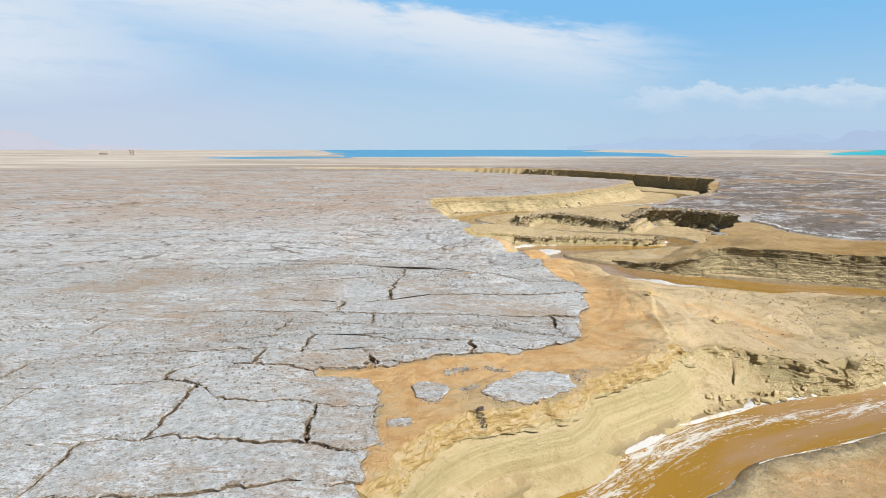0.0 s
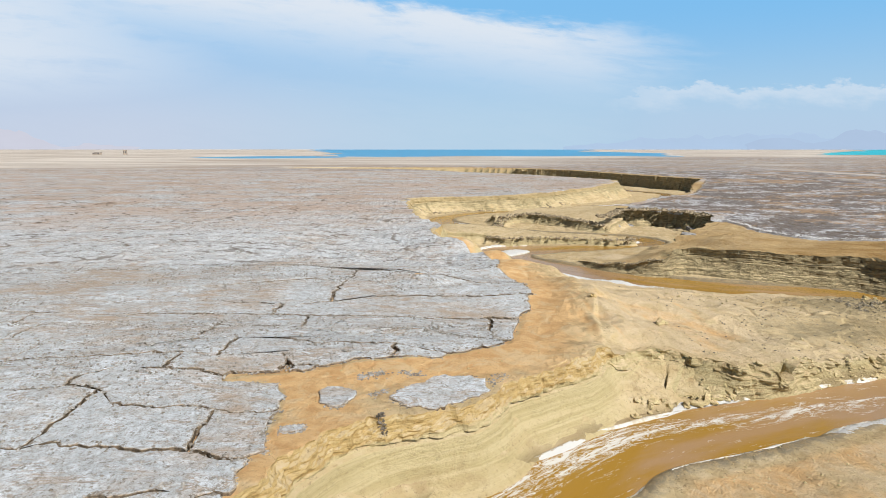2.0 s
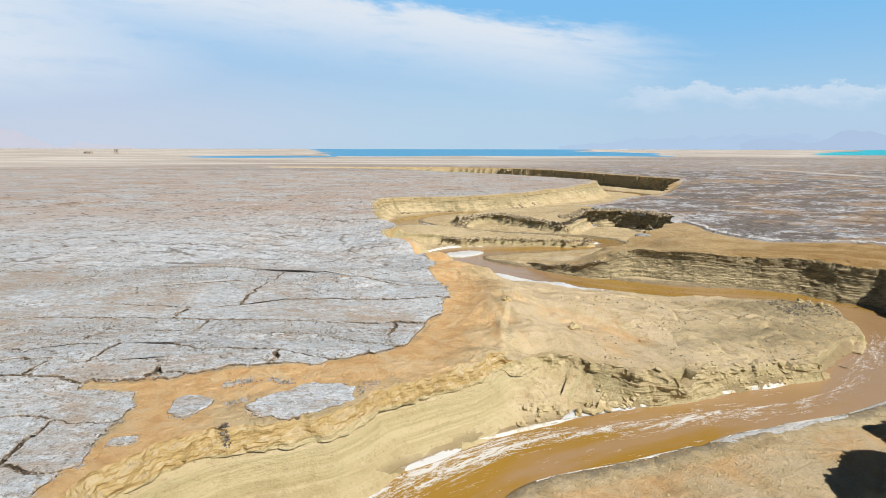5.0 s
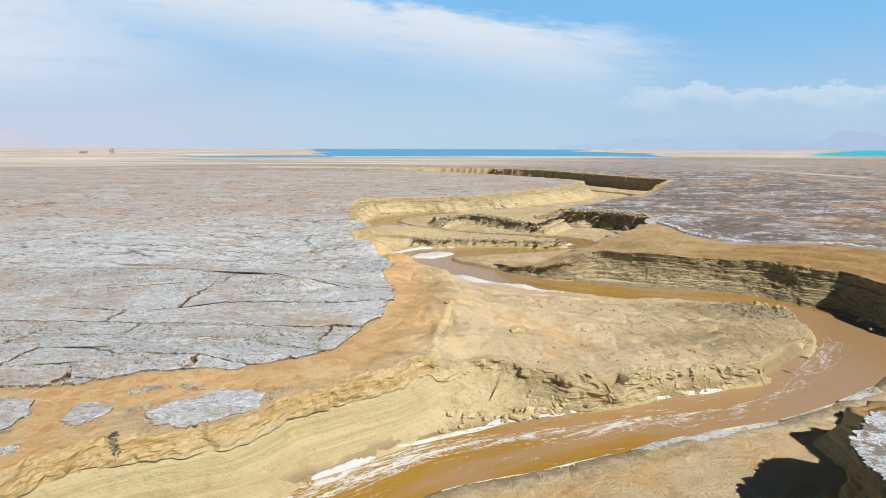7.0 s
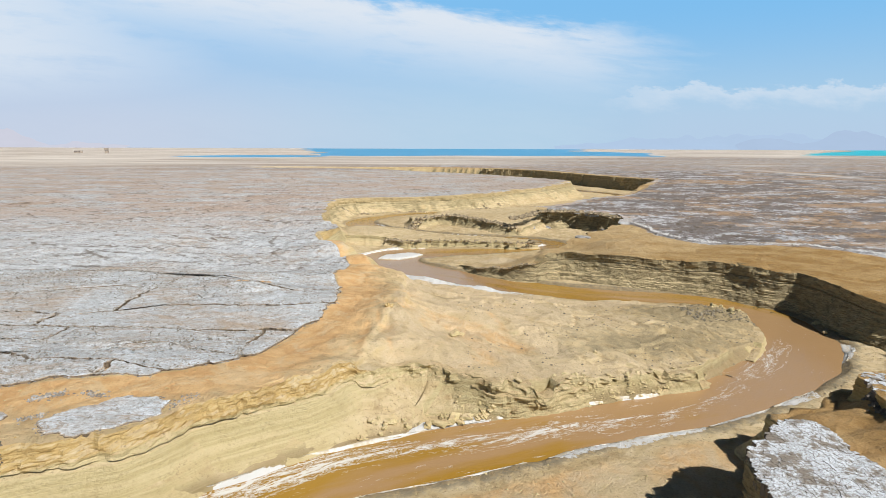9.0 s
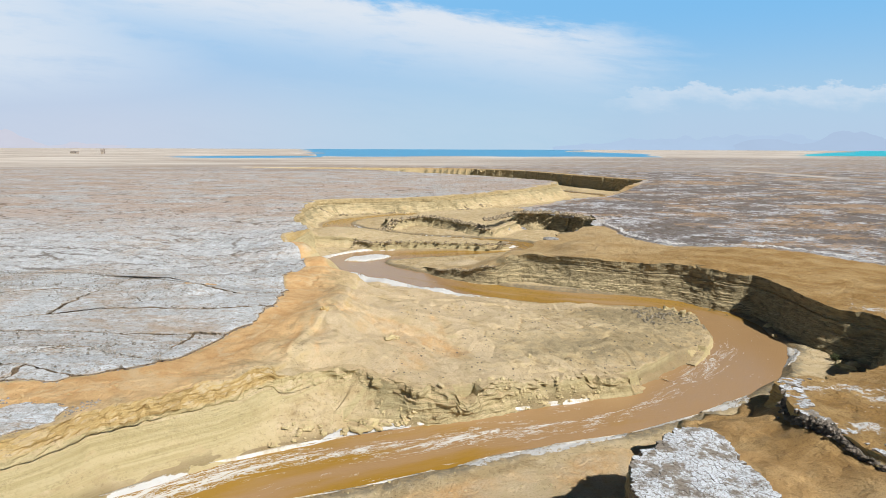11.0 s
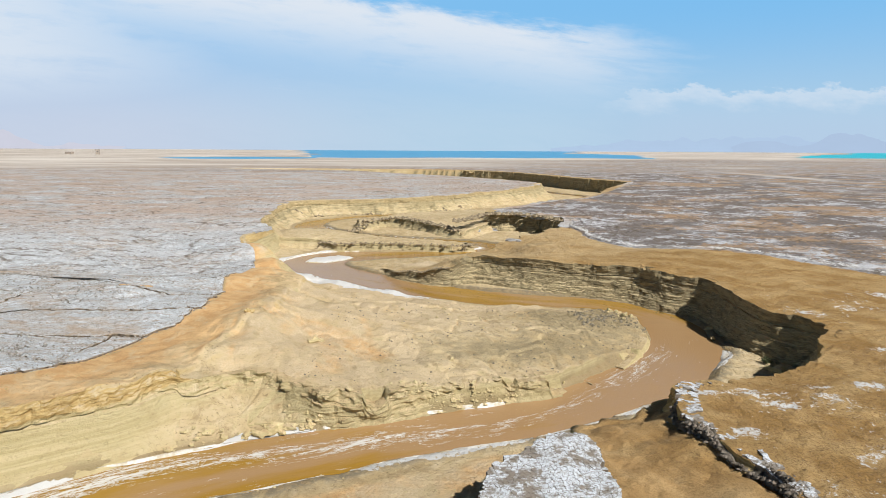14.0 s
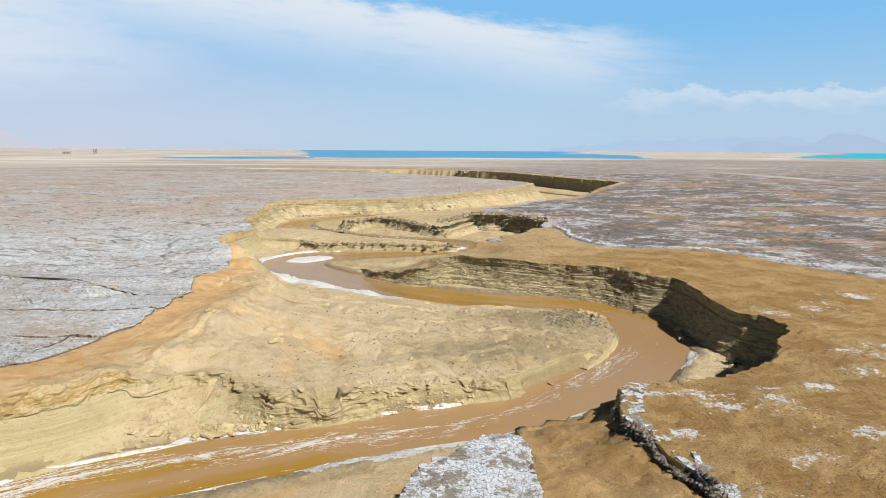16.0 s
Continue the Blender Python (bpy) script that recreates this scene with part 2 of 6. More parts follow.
def ground_material():
    m, nt, pos = material("desert_ground")
    earth, high, fine, mid, broad, steep = earth_look(nt, pos)
    crust, crust_high = crust_look(nt, pos)
    # orange mud washed over the flats
    mud = attr(nt, "mud")
    orange = blend(nt, ramp(nt, mid, 0.35, 0.65), (0.57, 0.335, 0.145), (0.67, 0.44, 0.215))
    orange = blend(nt, ramp(nt, noisy(nt, pos, 0.2, 6.0, 0.7, 1.0), 0.5, 0.62, 0.0, 0.7), orange, (0.64, 0.48, 0.28))
    orange = blend(nt, ramp(nt, fine, 0.36, 0.46, 0.4, 0.0), orange, (0.36, 0.21, 0.085))
    cover = sums(nt, "MULTIPLY", ramp(nt, sums(nt, "ADD", mud, sums(nt, "MULTIPLY", sums(nt, "SUBTRACT", mid, 0.5), 0.9)), 0.25, 0.8), sums(nt, "SUBTRACT", 1.0, steep))
    colour = blend(nt, cover, earth, orange)
    cream = ramp(nt, sums(nt, "ADD", attr(nt, "cream"), sums(nt, "MULTIPLY", sums(nt, "SUBTRACT", noisy(nt, scaled(nt, pos, (0.35, 0.14, 1)), 1.0, 6.0, 0.7, 0.7), 0.5), 1.3)), 0.40, 0.85, 0.0, 0.85)
    colour = blend(nt, sums(nt, "MULTIPLY", cream, sums(nt, "SUBTRACT", 1.0, steep)), colour, blend(nt, ramp(nt, fine, 0.36, 0.6), (0.52, 0.395, 0.24), (0.65, 0.52, 0.345)))
    soil = ramp(nt, sums(nt, "ADD", attr(nt, "brown"), sums(nt, "MULTIPLY", sums(nt, "SUBTRACT", broad, 0.5), 0.6)), 0.2, 0.8, 0.0, 1.0)
    tone = noisy(nt, pos, 0.16, 6.0, 0.65, 0.5)
    dirt = blend(nt, ramp(nt, tone, 0.35, 0.65), (0.34, 0.200, 0.068), (0.51, 0.345, 0.155))
    dirt = blend(nt, ramp(nt, noisy(nt, pos, 3.4, 5.0, 0.75), 0.34, 0.48, 0.7, 0.0), dirt, (0.15, 0.088, 0.036))
    dirt = blend(nt, ramp(nt, noisy(nt, pos, 8.0, 4.0, 0.7), 0.40, 0.50, 0.55, 0.0), dirt, (0.17, 0.10, 0.04))
    colour = blend(nt, sums(nt, "MULTIPLY", soil, sums(nt, "SUBTRACT", 1.0, steep)), colour, dirt)
    # grey-brown clay of the outer bank, darkened further by shade put in as colour
    colour = blend(nt, sums(nt, "MULTIPLY", attr(nt, "clay_shade"), steep), colour, blend(nt, ramp(nt, noisy(nt, scaled(nt, pos, (0.5, 0.5, 1.8)), 1.0, 7.0, 0.75), 0.36, 0.60), (0.165, 0.132, 0.075), (0.345, 0.28, 0.16)))
    # grey silt left by the water, drawn out along the flow
    line = node(nt, "ShaderNodeCombineXYZ", None, X=sums(nt, "MULTIPLY", attr(nt, "run"), 1.1), Y=attr(nt, "off"), Z=0.0).outputs[0]
    drawn = noisy(nt, scaled(nt, line, (1.0, 1.1, 1)), 1.0, 6.0, 0.65, 0.4)
    colour = blend(nt, sums(nt, "MULTIPLY", attr(nt, "silt"), ramp(nt, drawn, 0.38, 0.58)), colour, (0.26, 0.232, 0.17))
    # grey gravel
    gravel = ramp(nt, sums(nt, "ADD", attr(nt, "gravel"), sums(nt, "MULTIPLY", sums(nt, "SUBTRACT", mid, 0.5), 1.2)), 0.35, 0.75, 0.0, 0.8)
    colour = blend(nt, gravel, colour, blend(nt, ramp(nt, fine, 0.35, 0.65), (0.215, 0.172, 0.095), (0.39, 0.31, 0.18)))
    # salt crust out on the flats, with the darker eastern flat
    flat = ramp(nt, sums(nt, "ADD", attr(nt, "crust"), sums(nt, "MULTIPLY", sums(nt, "SUBTRACT", mid, 0.5), 0.5)), 0.40, 0.60)
    dark = attr(nt, "dark")
    dusty = sums(nt, "MULTIPLY", attr(nt, "dusty"), ramp(nt, noisy(nt, scaled(nt, pos, (0.03, 0.06, 1)), 1.0, 9.0, 0.75, 0.4), 0.40, 0.58))
    crust = blend(nt, sums(nt, "MULTIPLY", attr(nt, "bloom"), ramp(nt, noisy(nt, scaled(nt, pos, (0.16, 0.22, 1)), 1.0, 9.0, 0.8, 0.4), 0.44, 0.56, 0.0, 0.65)), crust, (0.60, 0.625, 0.65))
    crust = blend(nt, sums(nt, "MULTIPLY", dusty, 0.75), crust, (0.46, 0.345, 0.27))
    grey = blend(nt, sums(nt, "MULTIPLY", dark, 0.85), crust, blend(nt, ramp(nt, noisy(nt, scaled(nt, pos, (0.07, 0.09, 1)), 1.0, 10.0, 0.80, 0.3), 0.48, 0.59), (0.14, 0.115, 0.102), (0.56, 0.57, 0.60)))
    rust = noisy(nt, scaled(nt, pos, (0.016, 0.034, 1)), 1.0, 9.0, 0.72, 0.4)
    grey = blend(nt, sums(nt, "MULTIPLY", dark, ramp(nt, rust, 0.50, 0.56, 0.0, 0.85)), grey, (0.38, 0.255, 0.155))
    grey = blend(nt, ramp(nt, noisy(nt, pos, 0.9, 9.0, 0.85), 0.39, 0.48, 0.5, 0.0), grey, (0.19, 0.16, 0.135))
    grey = blend(nt, sums(nt, "MULTIPLY", far_cracks(nt, pos), 0.7), grey, (0.12, 0.09, 0.06))
    colour = blend(nt, flat, colour, grey)
    # bare pale sand far off
    colour = blend(nt, attr(nt, "pale"), colour, blend(nt, ramp(nt, noisy(nt, scaled(nt, pos, (0.0025, 0.012, 1)), 1.0, 6.0, 0.65), 0.36, 0.62), (0.38, 0.31, 0.25), (0.68, 0.62, 0.55)))
    # white salt along the water and in patches
    salt = ramp(nt, sums(nt, "ADD", attr(nt, "salt"), sums(nt, "ADD", sums(nt, "MULTIPLY", sums(nt, "SUBTRACT", noisy(nt, pos, 1.5, 9.0, 0.82), 0.5), 2.1), sums(nt, "MULTIPLY", sums(nt, "SUBTRACT", drawn, 0.5), 1.2))), 0.52, 0.68)
    colour = blend(nt, salt, colour, (0.66, 0.65, 0.63))
    wet = attr(nt, "wet")
    colour = blend(nt, sums(nt, "MULTIPLY", sums(nt, "MULTIPLY", wet, sums(nt, "SUBTRACT", 1.0, salt)), 0.6), colour, (0.23, 0.165, 0.085))
    rough = sums(nt, "SUBTRACT", 0.95, sums(nt, "MULTIPLY", wet, 0.45))
    height = node(nt, "ShaderNodeMix", None, _0=flat, _2=high, _3=crust_high).outputs[0]
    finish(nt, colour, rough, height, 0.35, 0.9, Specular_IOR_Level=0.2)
    return m


def crust_material():
    m, nt, pos = material("salt_crust")
    colour, high = crust_look(nt, pos)
    frayed = sums(nt, "ADD", attr(nt, "worn"), sums(nt, "MULTIPLY", sums(nt, "SUBTRACT", noisy(nt, pos, 1.7, 6.0, 0.75), 0.5), 1.5))
    colour = blend(nt, ramp(nt, frayed, 0.45, 0.95, 0.0, 0.85), colour, blend(nt, ramp(nt, noisy(nt, pos, 5.0, 4.0, 0.7), 0.42, 0.58), (0.15, 0.115, 0.08), (0.42, 0.32, 0.21)))
    # brown upright sides, their colour darkened for the shade inside the cracks
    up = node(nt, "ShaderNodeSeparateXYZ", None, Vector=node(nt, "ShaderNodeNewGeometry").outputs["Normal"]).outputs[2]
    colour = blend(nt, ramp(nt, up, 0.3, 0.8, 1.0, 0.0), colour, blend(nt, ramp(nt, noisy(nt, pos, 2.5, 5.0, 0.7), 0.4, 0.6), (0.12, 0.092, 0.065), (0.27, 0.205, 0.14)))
    finish(nt, colour, 0.9, high, 0.2, 0.8, Specular_IOR_Level=0.2)
    return m


def bright_salt_material():
    m, nt, pos = material("white_salt")
    rnd = node(nt, "ShaderNodeObjectInfo").outputs["Random"]
    mid, fine = noisy(nt, pos, 0.55, 7.0, 0.75), noisy(nt, pos, 5.0, 5.0, 0.75)
    colour = blend(nt, ramp(nt, sums(nt, "ADD", mid, sums(nt, "MULTIPLY", rnd, 0.10)), 0.46, 0.57), (0.27, 0.23, 0.185), (0.67, 0.70, 0.74))
    colour = blend(nt, ramp(nt, fine, 0.38, 0.50, 0.8, 0.0), colour, (0.20, 0.17, 0.14))
    bent = node(nt, "ShaderNodeVectorMath", {"operation": "MULTIPLY_ADD"}, _0=node(nt, "ShaderNodeTexNoise", None, Vector=pos, Scale=3.0, Detail=3.0).outputs[1], _1=(0.25, 0.25, 0.0), _2=pos).outputs[0]
    net = node(nt, "ShaderNodeTexVoronoi", {"feature": "DISTANCE_TO_EDGE"}, Vector=bent, Scale=3.6).outputs[0]
    colour = blend(nt, ramp(nt, net, 0.015, 0.05, 0.35, 0.0), colour, (0.15, 0.13, 0.105))
    # upright sides are browner and darker than the tops
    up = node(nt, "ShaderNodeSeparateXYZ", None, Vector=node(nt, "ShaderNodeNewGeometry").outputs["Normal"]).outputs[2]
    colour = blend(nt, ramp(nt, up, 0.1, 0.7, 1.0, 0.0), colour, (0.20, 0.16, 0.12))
    finish(nt, colour, 0.85, sums(nt, "ADD", mid, fine), 0.12, 0.8)
    return m


def earth_material():
    m, nt, pos = material("silt")
    colour, high, *_ = earth_look(nt, pos)
    finish(nt, colour, 0.95, high, 0.2, 0.8, Specular_IOR_Level=0.2)
    return m


def river_material():
    m, nt, pos = material("muddy_water")
    uv = node(nt, "ShaderNodeUVMap", {"uv_map": "flow"}).outputs[0]
    broad = noisy(nt, scaled(nt, uv, (0.05, 0.25, 1)), 1.0, 4.0)
    colour = blend(nt, ramp(nt, sums(nt, "ADD", broad, sums(nt, "MULTIPLY", attr(nt, "tawny"), 0.35)), 0.48, 0.72), (0.36, 0.20, 0.03), (0.39, 0.24, 0.115))
    swirl = noisy(nt, scaled(nt, uv, (0.16, 0.80, 1)), 1.0, 6.0, 0.66, 1.8)
    lace = noisy(nt, scaled(nt, uv, (0.70, 1.6, 1)), 1.0, 7.0, 0.72, 1.4)
    lace = ramp(nt, sums(nt, "ABSOLUTE", sums(nt, "SUBTRACT", lace, 0.5)), 0.010, 0.040, 1.0, 0.0)
    drift = sums(nt, "ADD", swirl, sums(nt, "MULTIPLY", attr(nt, "foam"), 0.34))
    foam = sums(nt, "MAXIMUM", ramp(nt, drift, 0.83, 0.88), sums(nt, "MULTIPLY", lace, ramp(nt, drift, 0.69, 0.82)))
    colour = blend(nt, foam, colour, (0.68, 0.66, 0.62))
    ripple = sums(nt, "ADD", noisy(nt, scaled(nt, uv, (0.9, 2.0, 1)), 1.5, 5.0, 0.6), sums(nt, "MULTIPLY", foam, 0.4))
    finish(nt, colour, sums(nt, "ADD", 0.22, sums(nt, "MULTIPLY", foam, 0.5)), ripple, 0.12, 0.45)
    return m


def sea_material(name, deep, shallow):
    m, nt, pos = material(name)
    colour = blend(nt, noisy(nt, scaled(nt, pos, (0.0006, 0.004, 1)), 1.0, 3.0), deep, shallow)
    finish(nt, colour, 0.5, noisy(nt, pos, 0.4, 3.0), 0.2, 0.3)
    return m


def plain_material(name, a, b, scale, rough=0.9):
    m, nt, pos = material(name)
    n = noisy(nt, pos, scale, 5.0, 0.65)
    finish(nt, blend(nt, ramp(nt, n, 0.35, 0.65), a, b), rough, n, 0.08, 0.6)
    return m


def painted_haze_material(name, colour, glow):
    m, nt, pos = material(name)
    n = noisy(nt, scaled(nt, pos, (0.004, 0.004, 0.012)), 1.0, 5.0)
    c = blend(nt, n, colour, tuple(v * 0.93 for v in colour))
    # almost no base colour: the hills glow in sky tones to stand for haze
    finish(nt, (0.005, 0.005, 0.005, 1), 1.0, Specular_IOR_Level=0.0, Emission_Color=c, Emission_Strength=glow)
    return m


GROUND, CRUST, SALT, SILT, RIVER = ground_material(), crust_material(), bright_salt_material(), earth_material(), river_material()

# ---------------------------------------------------------------- the lie of the land


def lattice(ix, iy, seed):
    n = (ix.astype(np.int64) * 374761393 + iy.astype(np.int64) * 668265263 + seed * 1442695041) & 0x7FFFFFFF
    n = ((n ^ (n >> 13)) * 1274126177) & 0x7FFFFFFF
    return ((n ^ (n >> 16)) & 0xFFFF) / 65535.0 - 0.5


def value_noise(x, y, seed):
    ix, iy = np.floor(x), np.floor(y)
    u, v = x - ix, y - iy
    u, v = u * u * (3 - 2 * u), v * v * (3 - 2 * v)
    a, b = lattice(ix, iy, seed), lattice(ix + 1, iy, seed)
    c, d = lattice(ix, iy + 1, seed), lattice(ix + 1, iy + 1, seed)
    return (a + (b - a) * u) * (1 - v) + (c + (d - c) * u) * v


def rough_noise(x, y, size, seed, octaves=4, keep=0.5):
    total, amp, x, y = 0.0, 1.0, np.asarray(x, float) / size, np.asarray(y, float) / size
    for k in range(octaves):
        total, amp, x, y = total + amp * value_noise(x, y, seed + 17 * k), amp * keep, x * 2.03 + 5.1, y * 2.03 - 3.7
    return total


def step(v, a, b):
    u = np.clip((v - a) / (b - a), 0, 1)
    return u * u * (3 - 2 * u)


def rounded(points, closed, gap=1.0, most=14):
    """Points on a Catmull-Rom curve through the given ones (with any further columns)."""
    p = np.array(points, float)
    n = len(p)
    out = []
    for i in range(n if closed else n - 1):
        q = [p[(i + k) % n] if closed else p[min(max(i + k, 0), n - 1)] for k in (-1, 0, 1, 2)]
        m = max(1, int(np.hypot(*(q[2] - q[1])[:2]) / gap))
        m = min(m, most)
        for t in np.arange(m) / m:
            out.append(0.5 * (2 * q[1] + (q[2] - q[0]) * t + (2 * q[0] - 5 * q[1] + 4 * q[2] - q[3]) * t * t + (3 * q[1] - q[0] - 3 * q[2] + q[3]) * t ** 3))
    if not closed:
        out.append(p[-1])
    return np.array(out)


def nearest(x, y, line, closed):
    """Distance to a line, and its further columns at the nearest place; signed (minus inside) if closed."""
    ends = np.roll(line, -1, 0) if closed else line[1:]
    starts = line if closed else line[:-1]
    best, extra, inside = np.full(x.shape, 1e12), np.zeros((line.shape[1] - 2, *x.shape)), np.zeros(x.shape, bool)
    for a, b in zip(starts, ends):
        ex, ey = b[0] - a[0], b[1] - a[1]
        px, py = x - a[0], y - a[1]
        t = np.clip((px * ex + py * ey) / (ex * ex + ey * ey + 1e-9), 0, 1)
        d = (px - t * ex) ** 2 + (py - t * ey) ** 2
        near = d < best
        best = np.where(near, d, best)
        for k in range(len(extra)):
            extra[k][near] = (a[2 + k] + (b[2 + k] - a[2 + k]) * t)[near]
        if closed and a[1] != b[1]:
            inside ^= ((a[1] > y) != (b[1] > y)) & (px < ex * (y - a[1]) / ey)
    best = np.sqrt(best)
    return (np.where(inside, -best, best) if closed else best), extra


class Chart:
    """Distances to a line on a one-metre grid of the canyon, read smoothly in between."""

    X0, Y0, NX, NY = -170.0, 5.0, 470, 700

    def __init__(self, points, closed=True, gap=1.5):
        gx, gy = np.meshgrid(self.X0 + np.arange(self.NX), self.Y0 + np.arange(self.NY))
        self.d, self.extra = nearest(gx, gy, rounded(points, closed, gap), closed)

    def read(self, x, y, what=None):
        data = self.d if what is None else self.extra[what]
        u, v = np.clip(x - self.X0, 0, self.NX - 1.001), np.clip(y - self.Y0, 0, self.NY - 1.001)
        i, j = u.astype(int), v.astype(int)
        u, v = u - i, v - j
        return (data[j, i] * (1 - u) + data[j, i + 1] * u) * (1 - v) + (data[j + 1, i] * (1 - u) + data[j + 1, i + 1] * u) * v


def spread(x, y, spots, power=3.0):
    """Heights between spots of known height."""
    total, weight = 0.0, 0.0
    for px, py, pz in spots:
        w = 1.0 / (((x - px) ** 2 + (y - py) ** 2) + 2.0) ** (power / 2)
        total, weight = total + w * pz, weight + w
    return total / weight


WATER = -6.8


def water_at(y):
    return WATER - 3.2 * step(y, 270, 370)


# rims: x, y and how far out the foot of the slope lies
WEST_NEAR = [(-30, -40, 5), (-12, 14, 5), (-6.5, 27, 5.5), (-4.9, 36.8, 5.5), (-3.6, 41, 6), (0.3, 46, 6), (4.2, 48.6, 5.5), (11.2, 51.6, 5), (15.4, 56, 4.2), (21, 60.3, 4.6),
             (26.5, 66, 6), (29.5, 67.3, 6.5), (32, 70, 7), (35.5, 71, 6.5), (39, 68.9, 3), (43, 67.2, 1.6), (48.3, 67.8, 1.4), (51, 69, 1.3), (58, 71.6, 1.3), (66, 73.5, 1.2)]
WEST_BAR = [(73, 76.8, 1.2), (80.5, 83.6, 1.2), (86.5, 92.5, 1.2), (88.3, 100, 1.2), (88, 108, 1.2), (82, 111.8, 1.2), (69, 112.3, 1.2), (59, 116.2, 1.2), (50, 123, 1.4), (40, 130, 1.5), (29, 137, 2),
            (20, 143.5, 4), (12.5, 147, 3), (7, 158, 5), (8.3, 177, 3), (2, 190, 6), (-1.2, 204, 8), (-5.6, 246, 8)]
WEST_FAR = [(6, 266, 7), (42.5, 278, 6), (58, 289, 7), (70, 308, 9), (103, 354, 10), (124, 392, 8), (117, 420, 6), (104, 449, 9), (86, 477, 9), (60, 512, 9), (10, 570, 6), (-30, 608, 6), (-90, 622, 6), (-400, 640, 6), (-400, -40, 5)]
EAST_NEAR = [(74, -40, 3), (77, 30, 0.6), (77.6, 41.4, 0.5), (77.4, 43.6, 0.5), (76.7, 46, 0.5), (76, 49.7, 0.5), (75.3, 53.7, 0.5), (76.5, 56.4, 0.6), (77.2, 59.3, 1.5), (80.5, 60.8, 3), (86, 62.6, 4),
             (91.4, 64.8, 3.5), (97, 69.2, 3), (101.5, 75.5, 3), (105.6, 80.5, 3), (104.6, 85, 2.6), (103.1, 88.4, 2.6), (102.1, 96, 2.6), (102.8, 102, 2.8), (102.1, 109, 3.0), (98.6, 112.3, 3)]
EAST_MID = [(93.7, 119.7, 3), (86, 123.8, 2.6), (75, 128.5, 2.8), (66, 134.4, 3), (61.2, 134, 2.5), (57, 132.5, 2), (51.4, 135.5, 1.6), (46, 140, 1.4), (42.6, 148, 1.2), (46.5, 154, 1.5), (56, 157, 2),
            (66, 155, 2.5), (73, 160, 3), (80, 169, 3), (90, 181, 3), (95.5, 191, 3), (93.5, 204, 3), (86, 213, 3), (78, 214, 3), (73, 219, 3)]
EAST_FAR = [(76, 224, 5), (92, 245, 6), (107, 266, 5), (128, 290, 4), (146, 329, 3), (165, 369, 2), (182, 402, 2), (187, 419, 2), (173, 448, 2), (159, 488, 2), (145, 530, 2), (126, 577, 2), (101, 602, 2), (84, 618, 2), (20, 640, 2), (-90, 655, 5),
            (-165, 690, 5), (-165, 900, 5), (600, 900, 5), (600, -40, 5)]
STREAM = [(-14, 20, 4.5), (0, 35, 4.4), (10, 41.8, 4.2), (18, 48, 4.2), (26, 53.8, 4.4), (35.5, 58.2, 4.7), (43.7, 61, 4.7), (49, 63.5, 4.6), (55.3, 65.3, 4.5), (62.3, 67.5, 4.4), (69.2, 70.4, 4.2), (76, 75, 5),
          (84, 81.5, 5.5), (91, 89.5, 5.4), (93.5, 97, 5), (94, 104, 4.8), (91, 111.5, 4.8), (84, 116.6, 4.9), (73, 118.8, 5.6), (62, 122.5, 5.8), (51, 129.5, 6), (41, 137, 6.2), (31, 145, 7)]
STREAM_FAR = [(25, 152.5, 8), (24.5, 160, 8.5), (29, 166, 8), (38, 167.2, 7), (48, 169.2, 5), (58, 171, 3.6), (66, 174, 3.2), (73, 180, 3.6), (69, 187, 4.5), (57, 193, 5), (40, 198, 5.5), (24, 207, 6), (12, 220, 6),
              (8, 238, 5), (20, 257, 4), (45, 271, 4), (70, 283, 4), (100, 306, 4), (126, 336, 4), (150, 375, 4), (160, 408, 4), (145, 440, 4), (130, 478, 4), (112, 525, 4), (85, 575, 4), (30, 612, 4), (-120, 650, 4)]
WEST_EDGE = [(-9, 20), (-6, 33), (-5.6, 40.5), (-4.9, 46), (-5.2, 49.5), (-7, 54.5), (-12, 55.2), (-7, 56.6), (-1.4, 59.2), (5.8, 61.3), (13.1, 64.3), (16.2, 66.7), (18.7, 76), (22.3, 92), (21, 100.4), (18.8, 110.4),
             (19.4, 122), (15, 137), (10, 149), (5.5, 160), (7, 177), (0, 190), (-3, 205), (-8, 247), (4, 269), (41, 281)]
WEST_EDGE_FAR = [(57, 292), (69, 311), (101, 357), (121, 396), (112, 422), (99, 450), (80, 478), (54, 512), (4, 568), (-40, 603), (-165, 625), (-500, 640), (-500, 20)]
EAST_EDGE = [(94, 190), (99.4, 154), (110.5, 145), (125, 134), (134, 118.5), (141, 110), (165, 92), (240, 60), (600, 40), (600, 900), (-165, 900), (-165, 695), (-90, 660), (30, 648), (96, 622), (131, 582), (150, 533),
             (164, 490), (178, 450), (192, 419), (170, 369), (132, 290), (111, 266), (96, 245), (80, 224), (87, 218)]
WEST_HEIGHTS = [(-40, 40, 0.3), (-5, 45, 0.0), (-20, 60, 0.6), (0, 66, 0.4), (6, 100, 1.0), (-20, 100, 0.8), (15, 64, 0.0), (20, 92, 0.3), (18, 110, 0.2), (12, 144, 0.0), (-5, 250, 0.0), (-40, 150, 0.6),
                (-60, 80, 0.6), (21, 60.3, -0.4), (26, 65.5, -0.9), (29, 75, -0.6), (29.5, 84.5, -0.05), (30.5, 92, -0.2), (31, 100, -0.6), (28, 115, -1.6), (22, 117, -0.2), (20, 130, -0.6), (7, 160, 0.0), (0, 200, 0.0),
                (60, 290, 0.0), (130, 394, 0.0), (80, 480, 0.0), (-30, 600, 0.0), (-120, 300, 0.0), (-150, 600, 0.0), (-90, 450, 0.0), (30, 360, 0.0)]
